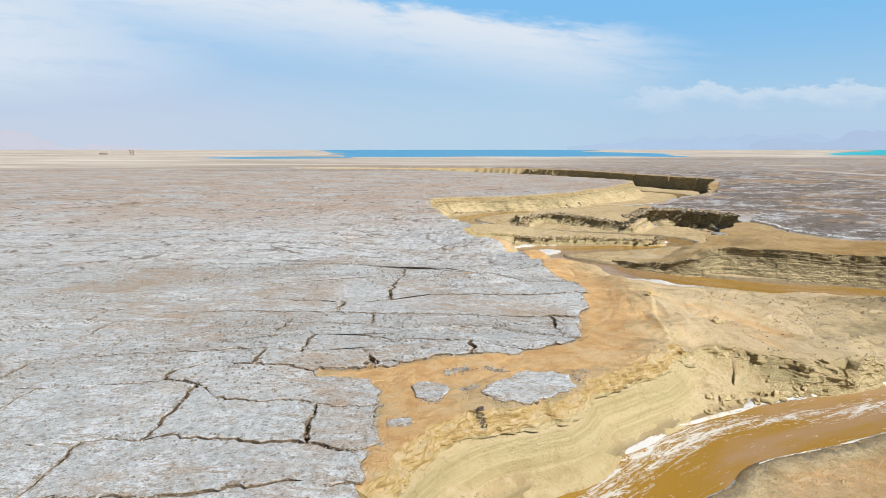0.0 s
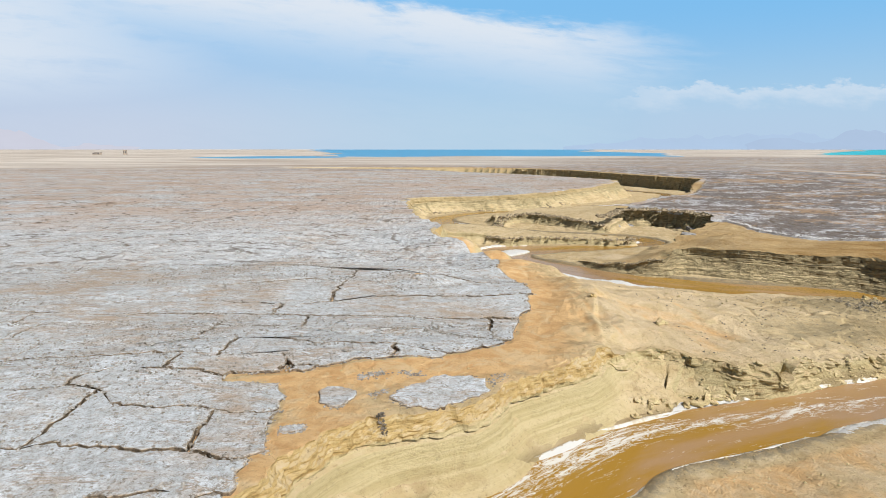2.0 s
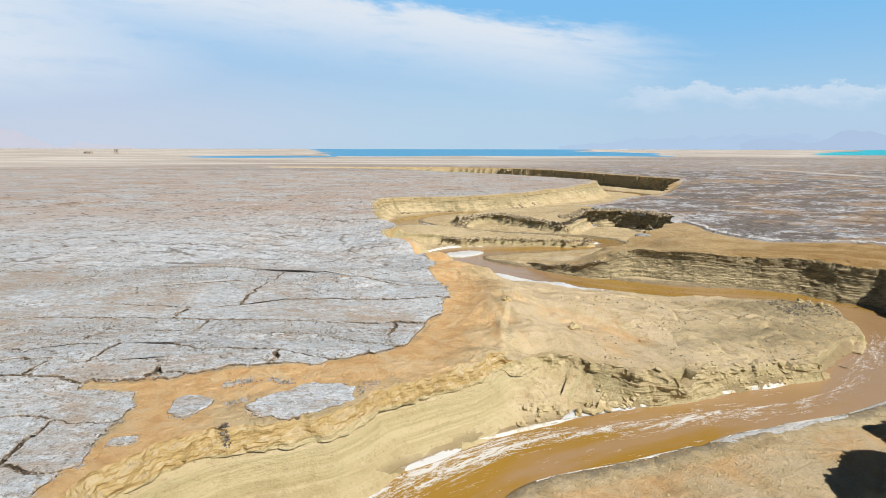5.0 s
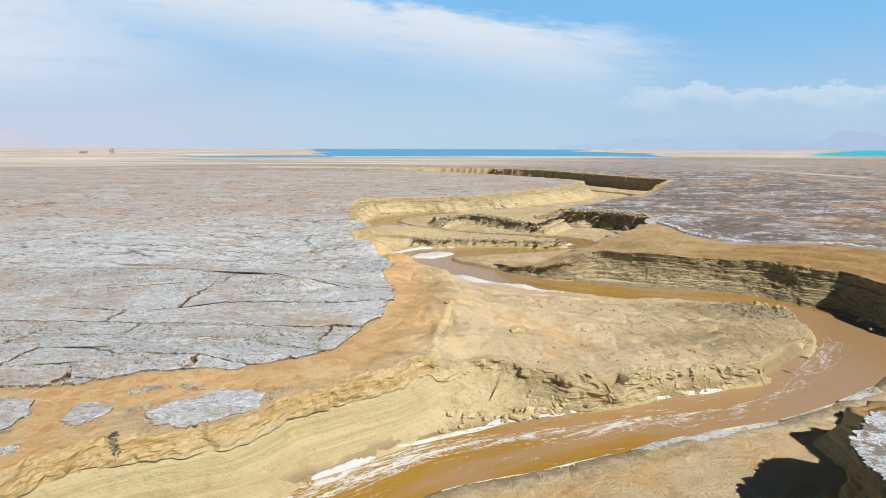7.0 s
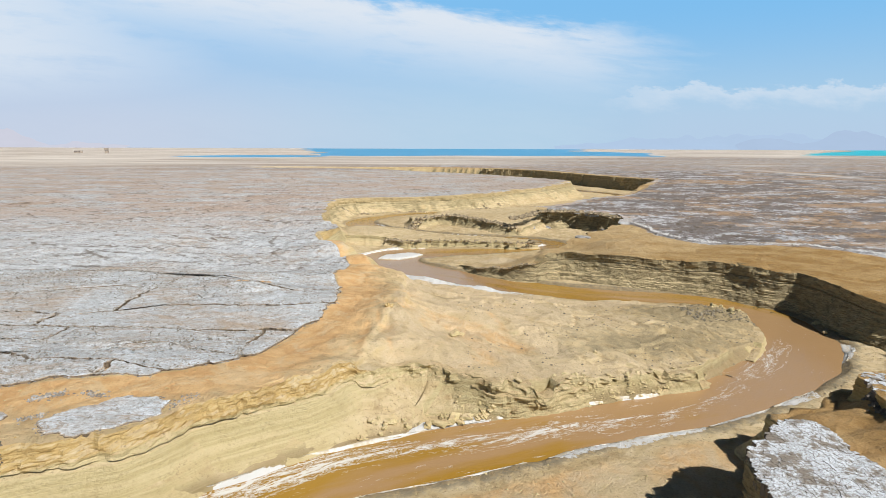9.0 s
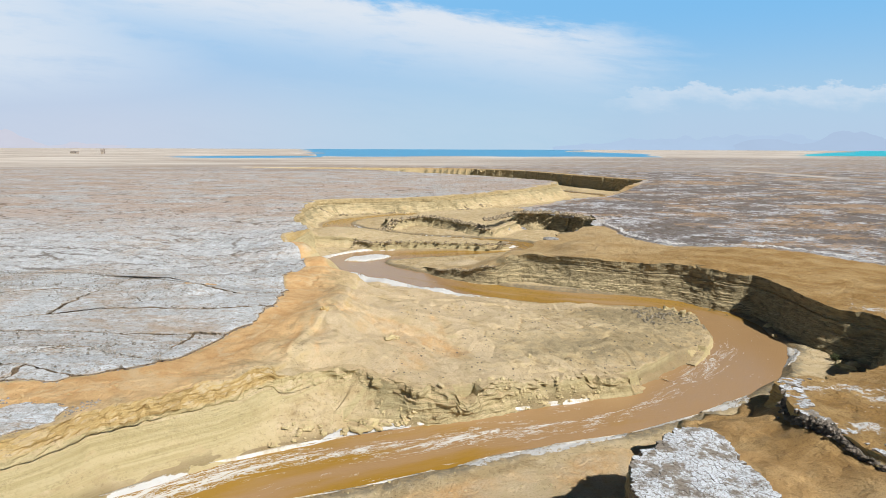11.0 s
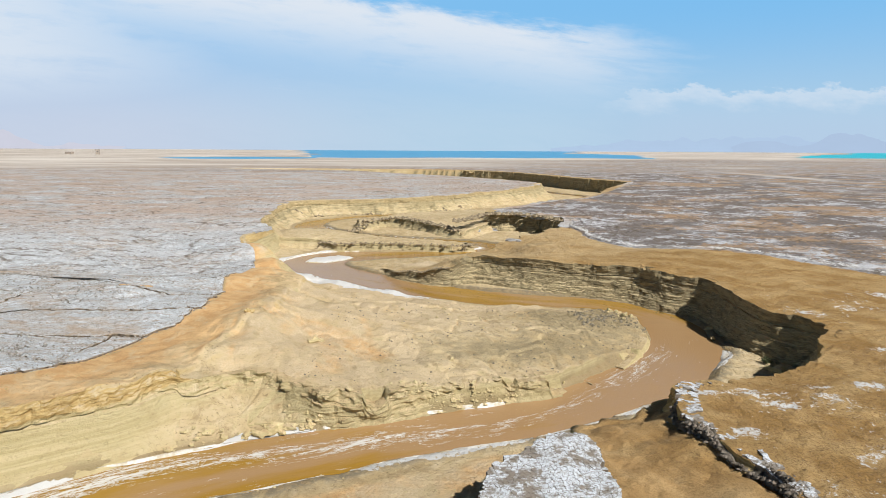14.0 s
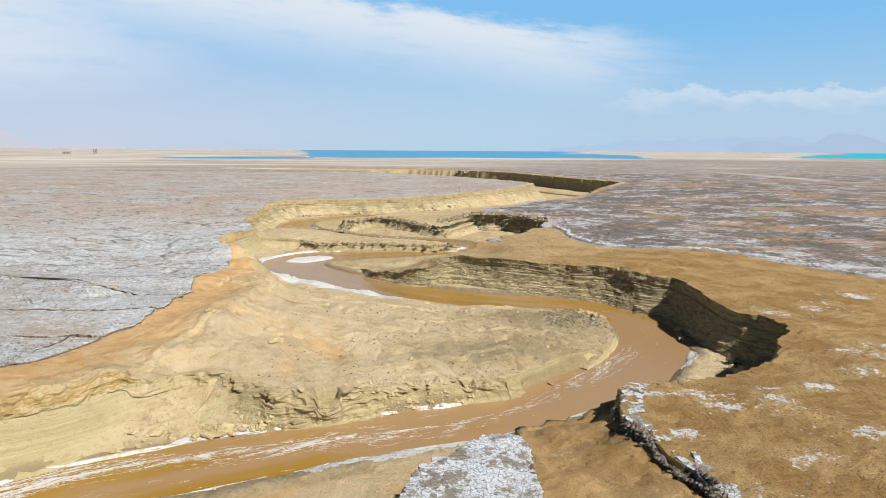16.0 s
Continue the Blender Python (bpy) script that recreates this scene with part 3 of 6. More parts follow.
BAR_HEIGHTS = [(29.5, 67.3, -1.9), (32, 70, -2.6), (35.5, 71, -2.8), (38.5, 82.5, -2.8), (39, 69, -2.9), (43, 67.2, -3.1), (48.3, 67.8, -3.6), (58, 71.6, -4.4), (66, 73.5, -4.9), (73, 77, -5.4), (80.5, 84, -5.9),
               (86.5, 93, -6.2), (88, 107, -6.0), (85, 103, -5.0), (75, 100, -4.9), (60, 90, -4.2), (50, 100, -4.1), (38, 96, -2.0), (37, 106, -3.4), (36, 118, -5.5), (45, 115, -5.7), (60, 114, -6.3), (80, 110.5, -6.2), (40, 128, -6.45), (34, 126, -6.3), (50, 121, -6.4),
               (29, 132, -6.4), (23, 140, -6.0), (50, 80, -3.8), (66, 85, -4.8)]
EAST_HEIGHTS = [(80, 45, 0.8), (77.5, 57, 0.8), (90, 55, 0.6), (100, 60, 0.2), (90, 64, -0.1), (105, 80, 0.0), (103, 100, 0.0), (95, 119, 0.0), (75, 128.5, -0.1), (66, 134.5, -0.3), (61.5, 134.5, -0.7), (57, 133, -3.2),
                (51.5, 136, -4.6), (46, 141, -5.4), (43, 148, -5.9), (47, 153, -6.1), (52, 147, -5.4), (58, 153, -5.7), (61, 143, -2.8), (66, 148, -2.6), (67, 154, -3.4), (74, 160, -1.6), (80, 168, -1.3), (90, 180, -0.8),
                (95, 195, 0.0), (82, 150, -0.4), (120, 130, 0.0), (140, 60, 0.8), (73, 219, -0.6), (80, 220, 0.0)]
EAST_HEIGHTS += [(130, 292, 0.0), (156, 342, 0.0), (182, 400, 0.0), (172, 440, 0.0), (150, 468, 0.0), (122, 490, 0.0), (104, 538, 0.0), (88, 578, 0.0), (20, 640, 0.0), (-120, 680, 0.0), (230, 300, 0.0), (230, 550, 0.0), (200, 150, 0.2), (110, 240, 0.0)]
BROWN = [(62, -20, 3), (64, 30, 3), (65.5, 45, 2), (66.5, 52, 2.5), (67.8, 57, 2.5), (72.6, 58, 2.2), (75, 60.8, 2.2), (78.5, 61, 2), (82, 55, 2), (82, -20, 2)]
BROWN_HEIGHTS = [(70, 30, -0.3), (66, 48, -1.2), (67.8, 57, -2.4), (72.6, 58, -2.2), (75, 60.8, -2.0), (76, 50, 0.2), (77, 42, 0.3), (75.6, 55, -0.1), (70, 45, -0.8), (71, 53, -1.5)]
PILLAR = [(54, -20, 0.6), (55.5, 28, 0.6), (57.2, 38.6, 0.5), (58.8, 44.3, 0.5), (61.5, 46.7, 0.6), (62.8, 48.4, 0.9), (65.8, 49.2, 1.2), (66, 46, 0.8), (66.1, 40, 0.8), (65.5, 28, 0.8), (66, -20, 0.8)]
SLUMP = [(27, 203, 3), (34, 221, 2.2), (43, 221, 2.2), (51, 213, 2.2), (56, 207, 2.2), (62, 199, 2.2), (68, 204, 3), (90, 245, 4), (92, 270, 5), (70, 268, 5), (45, 258, 4), (30, 236, 3)]
SLUMP_HEIGHTS = [(27, 204, -5.4), (34, 222, -3.4), (43, 222, -2.8), (51, 214, -3.0), (56, 208, -3.4), (62, 200, -4.2), (80, 235, -2.0), (90, 262, -4.5), (60, 255, -4.6), (35, 240, -5.0)]
LEDGE = [(22, 178, 2.5), (28, 174.5, 1.5), (40, 176, 1.4), (52, 175.5, 1.4), (62, 174, 1.5), (66, 177, 2), (55, 184, 2), (40, 187, 2), (20, 196, 2), (8, 196, 2), (6, 180, 3)]

# stretches of the shore that are white with salt: from, to (along the stream), west 0 or east 1, how wide
SALT_RUNS = ((2.7, 3.9, 0, 1.5), (3.8, 5.0, 0, 0.4), (4.9, 6.1, 0, 1.1), (6.2, 7.4, 0, 0.8), (7.5, 9.4, 0, 1.5), (9.5, 10.5, 0, 0.3), (6.2, 9.2, 1, 1.6), (4.0, 6.0, 1, 0.7), (9.2, 10.4, 1, 0.6), (10.4, 11.4, 1, 1.8), (12.5, 13.4, 1, 1.6), (20.4, 22.6, 0, 2.4), (23.6, 25.6, 0, 1.5), (32.8, 35.2, 0, 4.0), (29.5, 31.0, 0, 2.5))
west, east = Chart(WEST_NEAR + WEST_BAR + WEST_FAR), Chart(EAST_NEAR + EAST_MID + EAST_FAR)
MUDFLAT = [(26.5, 66), (28.5, 70.5), (28.7, 75), (29.9, 84), (32, 91), (31.3, 99.5), (30.5, 110), (30, 117), (26, 121), (22, 129), (16, 141), (5, 151), (-20, 140), (-30, 50), (-2, 38), (8, 47), (21, 58)]
mudflat = Chart(MUDFLAT)
bar_isle = Chart([(22, 158, 1), (27, 157, 1), (31, 161, 1), (33, 165, 1), (28, 165.5, 1), (23, 162, 1)])
brown, pillar, slump, ledge = Chart(BROWN), Chart(PILLAR), Chart(SLUMP), Chart(LEDGE)
COURSE = np.array([p[:2] for p in STREAM + STREAM_FAR], float)
FLOW = np.gradient(COURSE, axis=0)
stream = Chart([(*p, i, *FLOW[i], *p[:2]) for i, p in enumerate(STREAM + STREAM_FAR)], closed=False)
west_crust, east_crust = Chart(WEST_EDGE + WEST_EDGE_FAR), Chart(EAST_EDGE)


def slope_shape(s):
    """Share of a bank's height lost at s of the way from rim to foot: an upright lip, then a steep apron."""
    return 0.36 * (lambda u: u * (2 - u))(np.clip(s / 0.14, 0, 1)) + 0.64 * np.clip((s - 0.12) / 0.88, 0, 1) ** 0.85


def far_off(x, y):
    """How far a place lies outside the charted canyon."""
    return np.maximum(np.maximum(-140 - x, x - 270), np.maximum(y - 670, 10 - y))


def sea_line(x):
    return 1380 + 0.0001 * (x - 200) ** 2 + 60 * np.sin(x / 170.0) + 30 * np.sin(x / 53.0)


def out_there(x, y):
    return far_off(x, y) > -20


def bare_height(x, y):
    """Top surfaces without the banks' small roughness, for things that lie on them."""
    w = spread(x, y, WEST_HEIGHTS + BAR_HEIGHTS)
    e = spread(x, y, EAST_HEIGHTS)
    return np.where(west.read(x, y) < 0, w, np.where(east.read(x, y) < 0, e, -6.3))


def plate_zone(x, y):
    edge = 3.0 * rough_noise(x, y, 9.0, 111, 2)
    return step(x + edge, -62, -59) * (1 - step(y + edge, 112, 115)) * step(y, 20, 22)


def warped(x, y):
    ragged = 0.12 + 0.9 * np.exp(-(((x - 55) / 22) ** 4 + ((y - 70) / 9) ** 4)) + 0.5 * np.exp(-(((x - 95) / 20) ** 4 + ((y - 70) / 9) ** 4))
    wx = x + 1.2 * rough_noise(x, y, 7.0, 3, 2, 0.4) + ragged * rough_noise(x, y, 3.0, 9, 3)
    return wx, y + 1.2 * rough_noise(x, y, 7.0, 5, 2, 0.4) + ragged * rough_noise(x, y, 3.0, 11, 3)


def land(x, y):
    """Height of the ground and the shares of its covers at plan places x, y."""
    wx, wy = warped(x, y)
    dr, hw = stream.read(x, y), stream.read(x, y, 0)
    off = dr + 0.8 * rough_noise(x, y, 6.0, 21, 3) - hw
    floor = -6.42 - 3.2 * step(y, 270, 370) + 0.35 * rough_noise(x, y, 9.0, 31, 4) + 0.5 * step(off, 3, 11)
    z = floor.copy()
    bank = np.zeros(x.shape)
    lower = np.zeros(x.shape)
    masses = ((west, WEST_HEIGHTS + BAR_HEIGHTS), (east, EAST_HEIGHTS), (brown, BROWN_HEIGHTS), (pillar, [(60, 30, 0.75), (62, 46, 0.85)]), (slump, SLUMP_HEIGHTS), (bar_isle, [(26, 161, -6.55)]), (ledge, [(30, 176, -4.4), (60, 176, -4.8), (15, 188, -3.2)]))
    for chart, heights in masses:
        d = chart.read(wx, wy)
        if chart is west:
            d = d + 0.8 * np.exp(-(((x - 44.5) / 0.8) ** 2 + ((y - 68) / 1.5) ** 2))
        lies = (d < 14)
        top = np.zeros(x.shape)
        top[lies] = spread(x[lies], y[lies], heights)
        # the built walls stand half a metre before the sheet
        s = (d + np.where(y < 330, 0.55 + 1.5 * step(y, 150, 200) + (0.6 * step(y, 68, 74) if chart is east else 0), 2.6) * (y < 640)) / np.maximum(chart.read(x, y, 0), 0.4)
        h = floor + (top - floor) * (1 - np.where(y < 330, slope_shape(s), step(s, -0.1, 1.0)))
        h = np.where(d < 14, h, -14.0)
        on_bank = step(s, -0.05, 0.06) * (1 - step(s, 0.85, 1.1)) * np.clip((top - floor) / 3, 0, 1)
        bank = np.where(h > z, on_bank, bank)
        lower = np.where(h > z, step(s, 0.15, 0.4), lower)
        z = np.maximum(z, h)
    # ledges of harder layers and clods on the banks
    rung = z / 0.55 + 0.7 * rough_noise(x, y, 12.0, 41, 2)
    shelf = (np.floor(rung) + step(rung - np.floor(rung), 0.25, 0.75) - rung) * 0.55
    z = z + bank * ((0.35 + 0.6 * (east.read(x, y) < west.read(x, y))) * shelf + 0.30 * rough_noise(x, y, 2.2, 51, 4) * lower)
    crust = np.maximum((1 - step(west_crust.read(wx, wy), -0.6, 0.6)) * (1 - plate_zone(x, y)), 1 - step(east_crust.read(wx, wy), -1.5, 2.5))
    plates = plate_zone(x, y) * step(-west_crust.read(wx, wy), 0.0, 0.8)
    calm = 1 - 0.8 * np.maximum(plates, (1 - step(x, 18, 24)) * (1 - step(y, 70, 76)))
    z = z + (1 - bank) * calm * 0.16 * rough_noise(x, y, 5.0, 61, 5, 0.6) + (1 - bank) * (1 - crust) * (0.10 + 0.10 * (x > 76)) * rough_noise(x, y, 0.9, 67, 3, 0.6)
    z = z + crust * (1 - bank) * (y > 90) * (y < 520) * 0.40 * rough_noise(x, y, 1.5, 69, 3, 0.7)
    # bed of the river
    bed = np.maximum(step(off, -1.4, 0.5), 1 - step(bar_isle.read(wx, wy), -0.5, 1.2))
    spare = 1 - step(bar_isle.read(wx, wy), -0.3, 0.6)
    z = np.where(bed < 1, (water_at(y) - 0.7) * (1 - bed) + np.minimum(z, water_at(y) + 0.35 + 8 * step(bank, 0.0, 0.35)) * bed, z)
    left = stream.read(x, y, 2) * (y - stream.read(x, y, 5)) - stream.read(x, y, 3) * (x - stream.read(x, y, 4))
    side = np.where(left > 0, 0.0, 40.0)
    run = stream.read(x, y, 1)
    reach = 1.2 * np.clip(rough_noise(run, side, 0.8, 71, 3) - 0.04, 0, 1) * np.where(((side > 1) & (run > 13.5) & (run < 21)) | ((side < 1) & (run > 11.2) & (run < 14.5)), 0, 1)
    for start, end, bank_side, wide in SALT_RUNS:
        reach = np.maximum(reach, np.where((side > 1) == (bank_side > 0), wide, 0) * np.clip(4 * (run - start), 0, 1) * np.clip(4 * (end - run), 0, 1) * (0.8 + 0.9 * rough_noise(run, side, 0.5, 73, 3)))
    salt = 1.0 * step(off, -0.9, -0.3) * (1 - step(off, reach - 0.4, reach)) * (reach > 0.15) * step(-z, 6.12, 6.28) * (1 - step(bank, 0.02, 0.12)) * np.where(side > 1, 0.78, 1.0)
    salt = np.maximum(salt, 0.85 * spare)
    wet = (1 - spare) * (1 - step(off, 0.2, 1.8)) * step(-z, 5.4, 6.2)
    sunk = west_crust.read(x, y)
    lip = mudflat.read(wx, wy)
    mud = step(sunk, -1.0, 0.5) * (0.9 - 0.55 * step(sunk, 2, 10)) * (1 - step(lip, -0.4, 1.4)) * (west.read(x, y) < 1.0)
    z = z + 0.45 * (1 - step(lip, -0.15, 0.5)) * (west.read(x, y) < 0) * step(sunk, 1.0, 7.0) * step(x, 12, 26)
    east_in = (east.read(x, y) < 0)
    soil = np.where(east_in, (0.95 + 0.3 * rough_noise(x, y, 22.0, 77, 3)) * (1 - 0.45 * step(y - 0.5 * x, 75, 105)), 0)
    shelf_soil = (brown.read(x, y) < 1) & ~east_in
    soil = np.where(shelf_soil, 0.62, soil)
    mud = np.where(shelf_soil, 0.72, mud)
    z = z + shelf_soil * step(-brown.read(x, y), 0.5, 2.0) * (0.55 * rough_noise(x * 0.9 + 0.3 * y, 0.12 * y, 1.6, 841, 3) + 0.15 * rough_noise(x, y, 0.8, 843, 3))
    clay_shade = np.maximum(step(9 - np.abs(east.read(x, y)), 0, 2) * step(y, 70, 76), 0.75 * step(5 - np.abs(slump.read(x, y)), 0, 2))
    # browner walls up the canyon; the far east one carries its shade in colour
    clay_shade = np.maximum(clay_shade, (0.72 + 0.28 * step(y, 370, 410) * (east.read(x, y) < west.read(x, y))) * step(y, 150, 200) * (y < 700))
    # pillar sides: their shade is put into the colour
    clay_shade = np.maximum(clay_shade, 0.95 * step(3.5 - np.abs(pillar.read(x, y)), 0, 1.5))
    clay_shade = np.maximum(clay_shade, 0.28 * step(x, 33, 40) * (1 - step(x, 70, 84)) * (y < 90) * (west.read(x, y) < 6))
    silt = (1 - step(off, 0.7, 2.3)) * step(side, 10, 30) * step(-z, 5.4, 6.2)
    gravel = np.exp(-(((x - 80) / 13) ** 2 + ((y - 103) / 9) ** 2)) + 0.72 * np.exp(-(((x - 68) / 19) ** 2 + ((y - 84 - 0.25 * (x - 66)) / 8) ** 2)) + 0.9 * np.exp(-(((x - 38) / 4) ** 2 + ((y - 102) / 3) ** 2))
    salt = np.maximum(salt, np.where(east_in & (y < 105), 0.22 + 0.85 * np.clip(rough_noise(x, y, 8.0, 81, 4) - 0.10, 0, 1), 0) * step(x, 76, 80))
    for px, py, r in ((91, 60, 1.6), (96.3, 60.4, 2.2), (106.5, 71, 2.4), (109.5, 69, 2), (83.3, 58, 2.2), (84.7, 55.4, 2.4), (79, 50, 1.8), (79.2, 57.5, 1.8), (94, 50.5, 2)):
        salt = np.maximum(salt, 0.72 * np.exp(-((x - px) ** 2 + (1.6 * (y - py)) ** 2) / (r * r) * 0.7))
    beach = np.full(x.shape, 99.0)
    for (ax, ay), (bx, by) in (((21, 143), (28, 136.5)), ((28, 136.5), (36, 131)), ((36, 131), (46, 125)), ((46, 125), (54, 119.5))):
        t = np.clip(((x - ax) * (bx - ax) + (y - ay) * (by - ay)) / ((bx - ax) ** 2 + (by - ay) ** 2), 0, 1)
        beach = np.minimum(beach, np.hypot(x - ax - t * (bx - ax), y - ay - t * (by - ay)))
    salt = np.maximum(salt, 1.15 * (1 - step(beach + 1.5 * rough_noise(x, y, 4.0, 831, 3), 1.0, 3.2)) * (1 - 0.5 * step(x, 44, 54)))
    brink = east_crust.read(wx, wy)
    salt = np.maximum(salt, 0.62 * step(brink, -4, -1.5) * (1 - step(brink, -0.5, 0.6)) * (y < 200))
    z = z + np.where(out_there(x, y), 0, 0.55) * (1 - step(brink, -0.4, 0.5))
    # beyond the canyon: flats, pale sand, sea bed
    out = step(far_off(x, y), 0, 30)
    z = z * (1 - out)
    crust = crust * (1 - out) + out
    dark = np.clip(1 - step(east_crust.read(x, y), -2, 3) + 0 * x, 0, 1)
    dark = np.maximum(dark * (1 - out), out * step(x, -200, 250))
    dark = np.where((y > 560), np.maximum(dark * 0.6, 0.45), dark)
    shift = 60 * rough_noise(x, y, 260.0, 91, 4)
    pale = step(y + shift - 0.25 * x, 640, 760) * (0.85 - 0.72 * step(x - 0.35 * y, -350, 50) + 0.5 * rough_noise(x, y * 5, 700.0, 93, 3))
    pale = np.maximum(pale, 0.8 * np.exp(-((y + 0.6 * shift - sea_line(x)) / 70) ** 2))
    pale = np.maximum(pale, 0.9 * step(y + 2 * shift, 1120, 1290) * (1 - step(x - 0.7 * y, -150, 50)))
    # a bare track and a bank of sand far to the east
    pale = np.maximum(pale, 0.75 * np.exp(-((x - 345 - 0.04 * (y - 500) - 0.10 * shift) / 5) ** 2) * step(y, 330, 400) * (1 - step(y, 640, 700)))
    pale = np.maximum(pale, 0.65 * np.exp(-((x - 420 + 0.2 * shift) / 45) ** 2 - ((y - 740 + 0.5 * shift) / 28) ** 2))
    shore = y + 0.6 * shift - sea_line(x)
    bearing = x / np.maximum(y, 1) + 0.0009 * shift
    deep_in = np.clip((y - 1500) / 1600, 0, 1)
    open_sea = step(bearing + 0.03 * deep_in, -0.19, -0.14) * (1 - step(bearing + 0.16 * deep_in, 0.36, 0.42)) * step(shore, -20, 120)
    ponds = step(bearing - 0.10 * deep_in, 0.60, 0.66) * step(y + shift, 1650, 1800)
    z = z - 5.0 * np.maximum(open_sea, ponds)
    lagoon = np.exp(-(((x + 350) / 230) ** 2 + ((y - 1310) / 230) ** 2) * 1.6)
    z = z - 5.0 * step(lagoon, 0.45, 0.6)
    # the zone of loose plates lies a little lower and is bare mud
    z = z - (0.12 + 0.48 * step(-sunk, 0.8, 4.0)) * plates
    crust, mud = crust * (1 - plates), np.maximum(mud, 0.75 * plates)
    # spurs and runnels on the washed slopes
    loose = (1 - (1 - step(x, 16, 22)) * (1 - step(y, 64, 70))) * (1 - bank) * (1 - crust) * (1 - plates) * (west.read(x, y) < -0.5) * (1 - out)
    z = z + loose * step(sunk, 3, 9) * (0.85 * rough_noise(x * 0.8 + y * 0.5, y * 0.45 - x * 0.25, 6.0, 97, 4) + 0.12 * rough_noise(x, y, 0.9, 99, 2))
    angle, reach_out = np.arctan2(y - 95, x - 27), np.hypot(x - 27, y - 95)
    fan = loose * step(reach_out, 3, 8) * (1 - step(reach_out, 24, 32)) * step(x, 24, 28) * (y < 94)
    spur = rough_noise(angle * 5.0, reach_out / 16.0, 1.0, 807, 3, 0.5)
    z = z + 0.95 * fan * spur
    rill = rough_noise(x * 0.9 + 0.5 * y + 3 * rough_noise(x, y, 9.0, 803, 2), 0.35 * y - 0.3 * x, 6.0, 801, 3, 0.45)
    cut = np.clip(1 - np.abs(rill) / 0.035, 0, 1) * loose * step(sunk, 2, 6) * np.clip(0.4 + 2.5 * rough_noise(x, y, 15.0, 805, 2), 0, 1)
    z = z - 0.42 * cut
    for px, py, rx, ry in ((30.6, 79, 2.2, 4), (35, 84, 1.6, 4), (33, 96, 2.5, 5), (45, 88, 1.2, 9), (27.5, 104, 2.5, 8)):
        mud = np.maximum(mud, 0.62 * np.exp(-((x - px + 0.25 * (y - py)) / rx) ** 2 - ((y - py) / ry) ** 2) * (west.read(x, y) < -0.5))
    mud = np.maximum(mud, np.maximum(0.7 * cut, fan * np.clip(0.25 - 2.6 * spur, 0, 0.75)))
    mud = np.maximum(mud, (0.60 + 0.75 * rough_noise(x, y, 6.0, 821, 3)) * (side > 1) * step(off, 1.5, 4) * (z < -5) * (y < 68) * (1 - bank))
    streak = np.abs((x - 45.5) + 0.30 * (y - 99)) / 4.0
    cream = 0.8 * np.exp(-streak ** 2) * step(y, 72, 78) * (1 - step(y, 106, 114)) + 0.75 * step(off, 0.5, 2.0) * (1 - step(off, 5, 9)) * (y > 108) * (west.read(x, y) < 1) * (x < 90)
    cream = np.maximum(cream, 0.5 * np.exp(-(((x - 60) / 12) ** 2 + ((y - 98) / 7) ** 2)))
    on_bar = (west.read(x, y) < 0) * step(sunk, 4, 9) * step(x, 26, 32) * (y < 125)
    cream = np.maximum(cream, 0.9 * np.exp(-(((x - 52) / 7) ** 2 + ((y - 149) / 5) ** 2)))
    soil = soil * (1 - 0.9 * np.exp(-(((x - 52) / 8) ** 2 + ((y - 149) / 6) ** 2)))
    cream = np.maximum(cream, 0.6 * (side > 1) * step(off, 1.5, 4) * (z < -5) * (y < 68) * (1 - bank))
    cream = np.maximum(cream, on_bar * (0.70 - 0.6 * np.clip(gravel, 0, 1)))
    mud = np.maximum(mud, on_bar * (0.36 - 0.35 * np.clip(gravel, 0, 1)) * (1 - step(x, 48, 66)))
    bloom = step(y, 100, 122) * (1 - step(y + 0.5 * shift, 175, 240)) * (1 - dark)
    scar = rough_noise(x * 0.5 - 0.3 * y, y * 0.9 + 0.4 * x, 11.0, 811, 4, 0.5)
    z = z + loose * step(sunk, 4, 9) * 0.30 * step(scar, 0.02, 0.05)
    return z, {"crust": crust, "mud": mud, "gravel": gravel, "brown": soil * (1 - out), "clay_shade": clay_shade * (1 - out), "silt": silt * (1 - out), "run": run * 8.0, "off": off, "salt": salt * (1 - out), "wet": wet * (1 - out), "dark": dark, "dusty": 0.12 + 0.88 * step(y + 0.5 * shift + 0.15 * np.abs(x), 150, 240), "pale": np.clip(pale, 0, 1), "cream": np.clip(cream * (1 - out), 0, 1), "bloom": bloom * (1 - out)}


def runs(*stretches):
    """Grid lines: (start, end, spacing, growth) one after another."""
    out = []
    for a, b, gap, grow in stretches:
        v = a
        while v < b:
            out.append(v)
            v, gap = v + gap, gap * grow
    return np.array(out)


def mesh_from(name, verts, faces, smooth=True):
    me = bpy.data.meshes.new(name)
    verts, faces = np.asarray(verts, np.float32), np.asarray(faces, np.int32)
    me.vertices.add(len(verts))
    me.vertices.foreach_set("co", verts.ravel())
    me.loops.add(faces.size)
    me.loops.foreach_set("vertex_index", faces.ravel())
    me.polygons.add(len(faces))
    me.polygons.foreach_set("loop_start", np.arange(0, faces.size, faces.shape[1], dtype=np.int32))
    me.update(calc_edges=True)
    me.polygons.foreach_set("use_smooth", np.full(len(faces), smooth))
    me.validate()
    return me


def grid_faces(nx, ny):
    i = (np.arange(ny - 1)[:, None] * nx + np.arange(nx - 1)[None]).ravel()
    return np.stack([i, i + 1, i + 1 + nx, i + nx], 1)


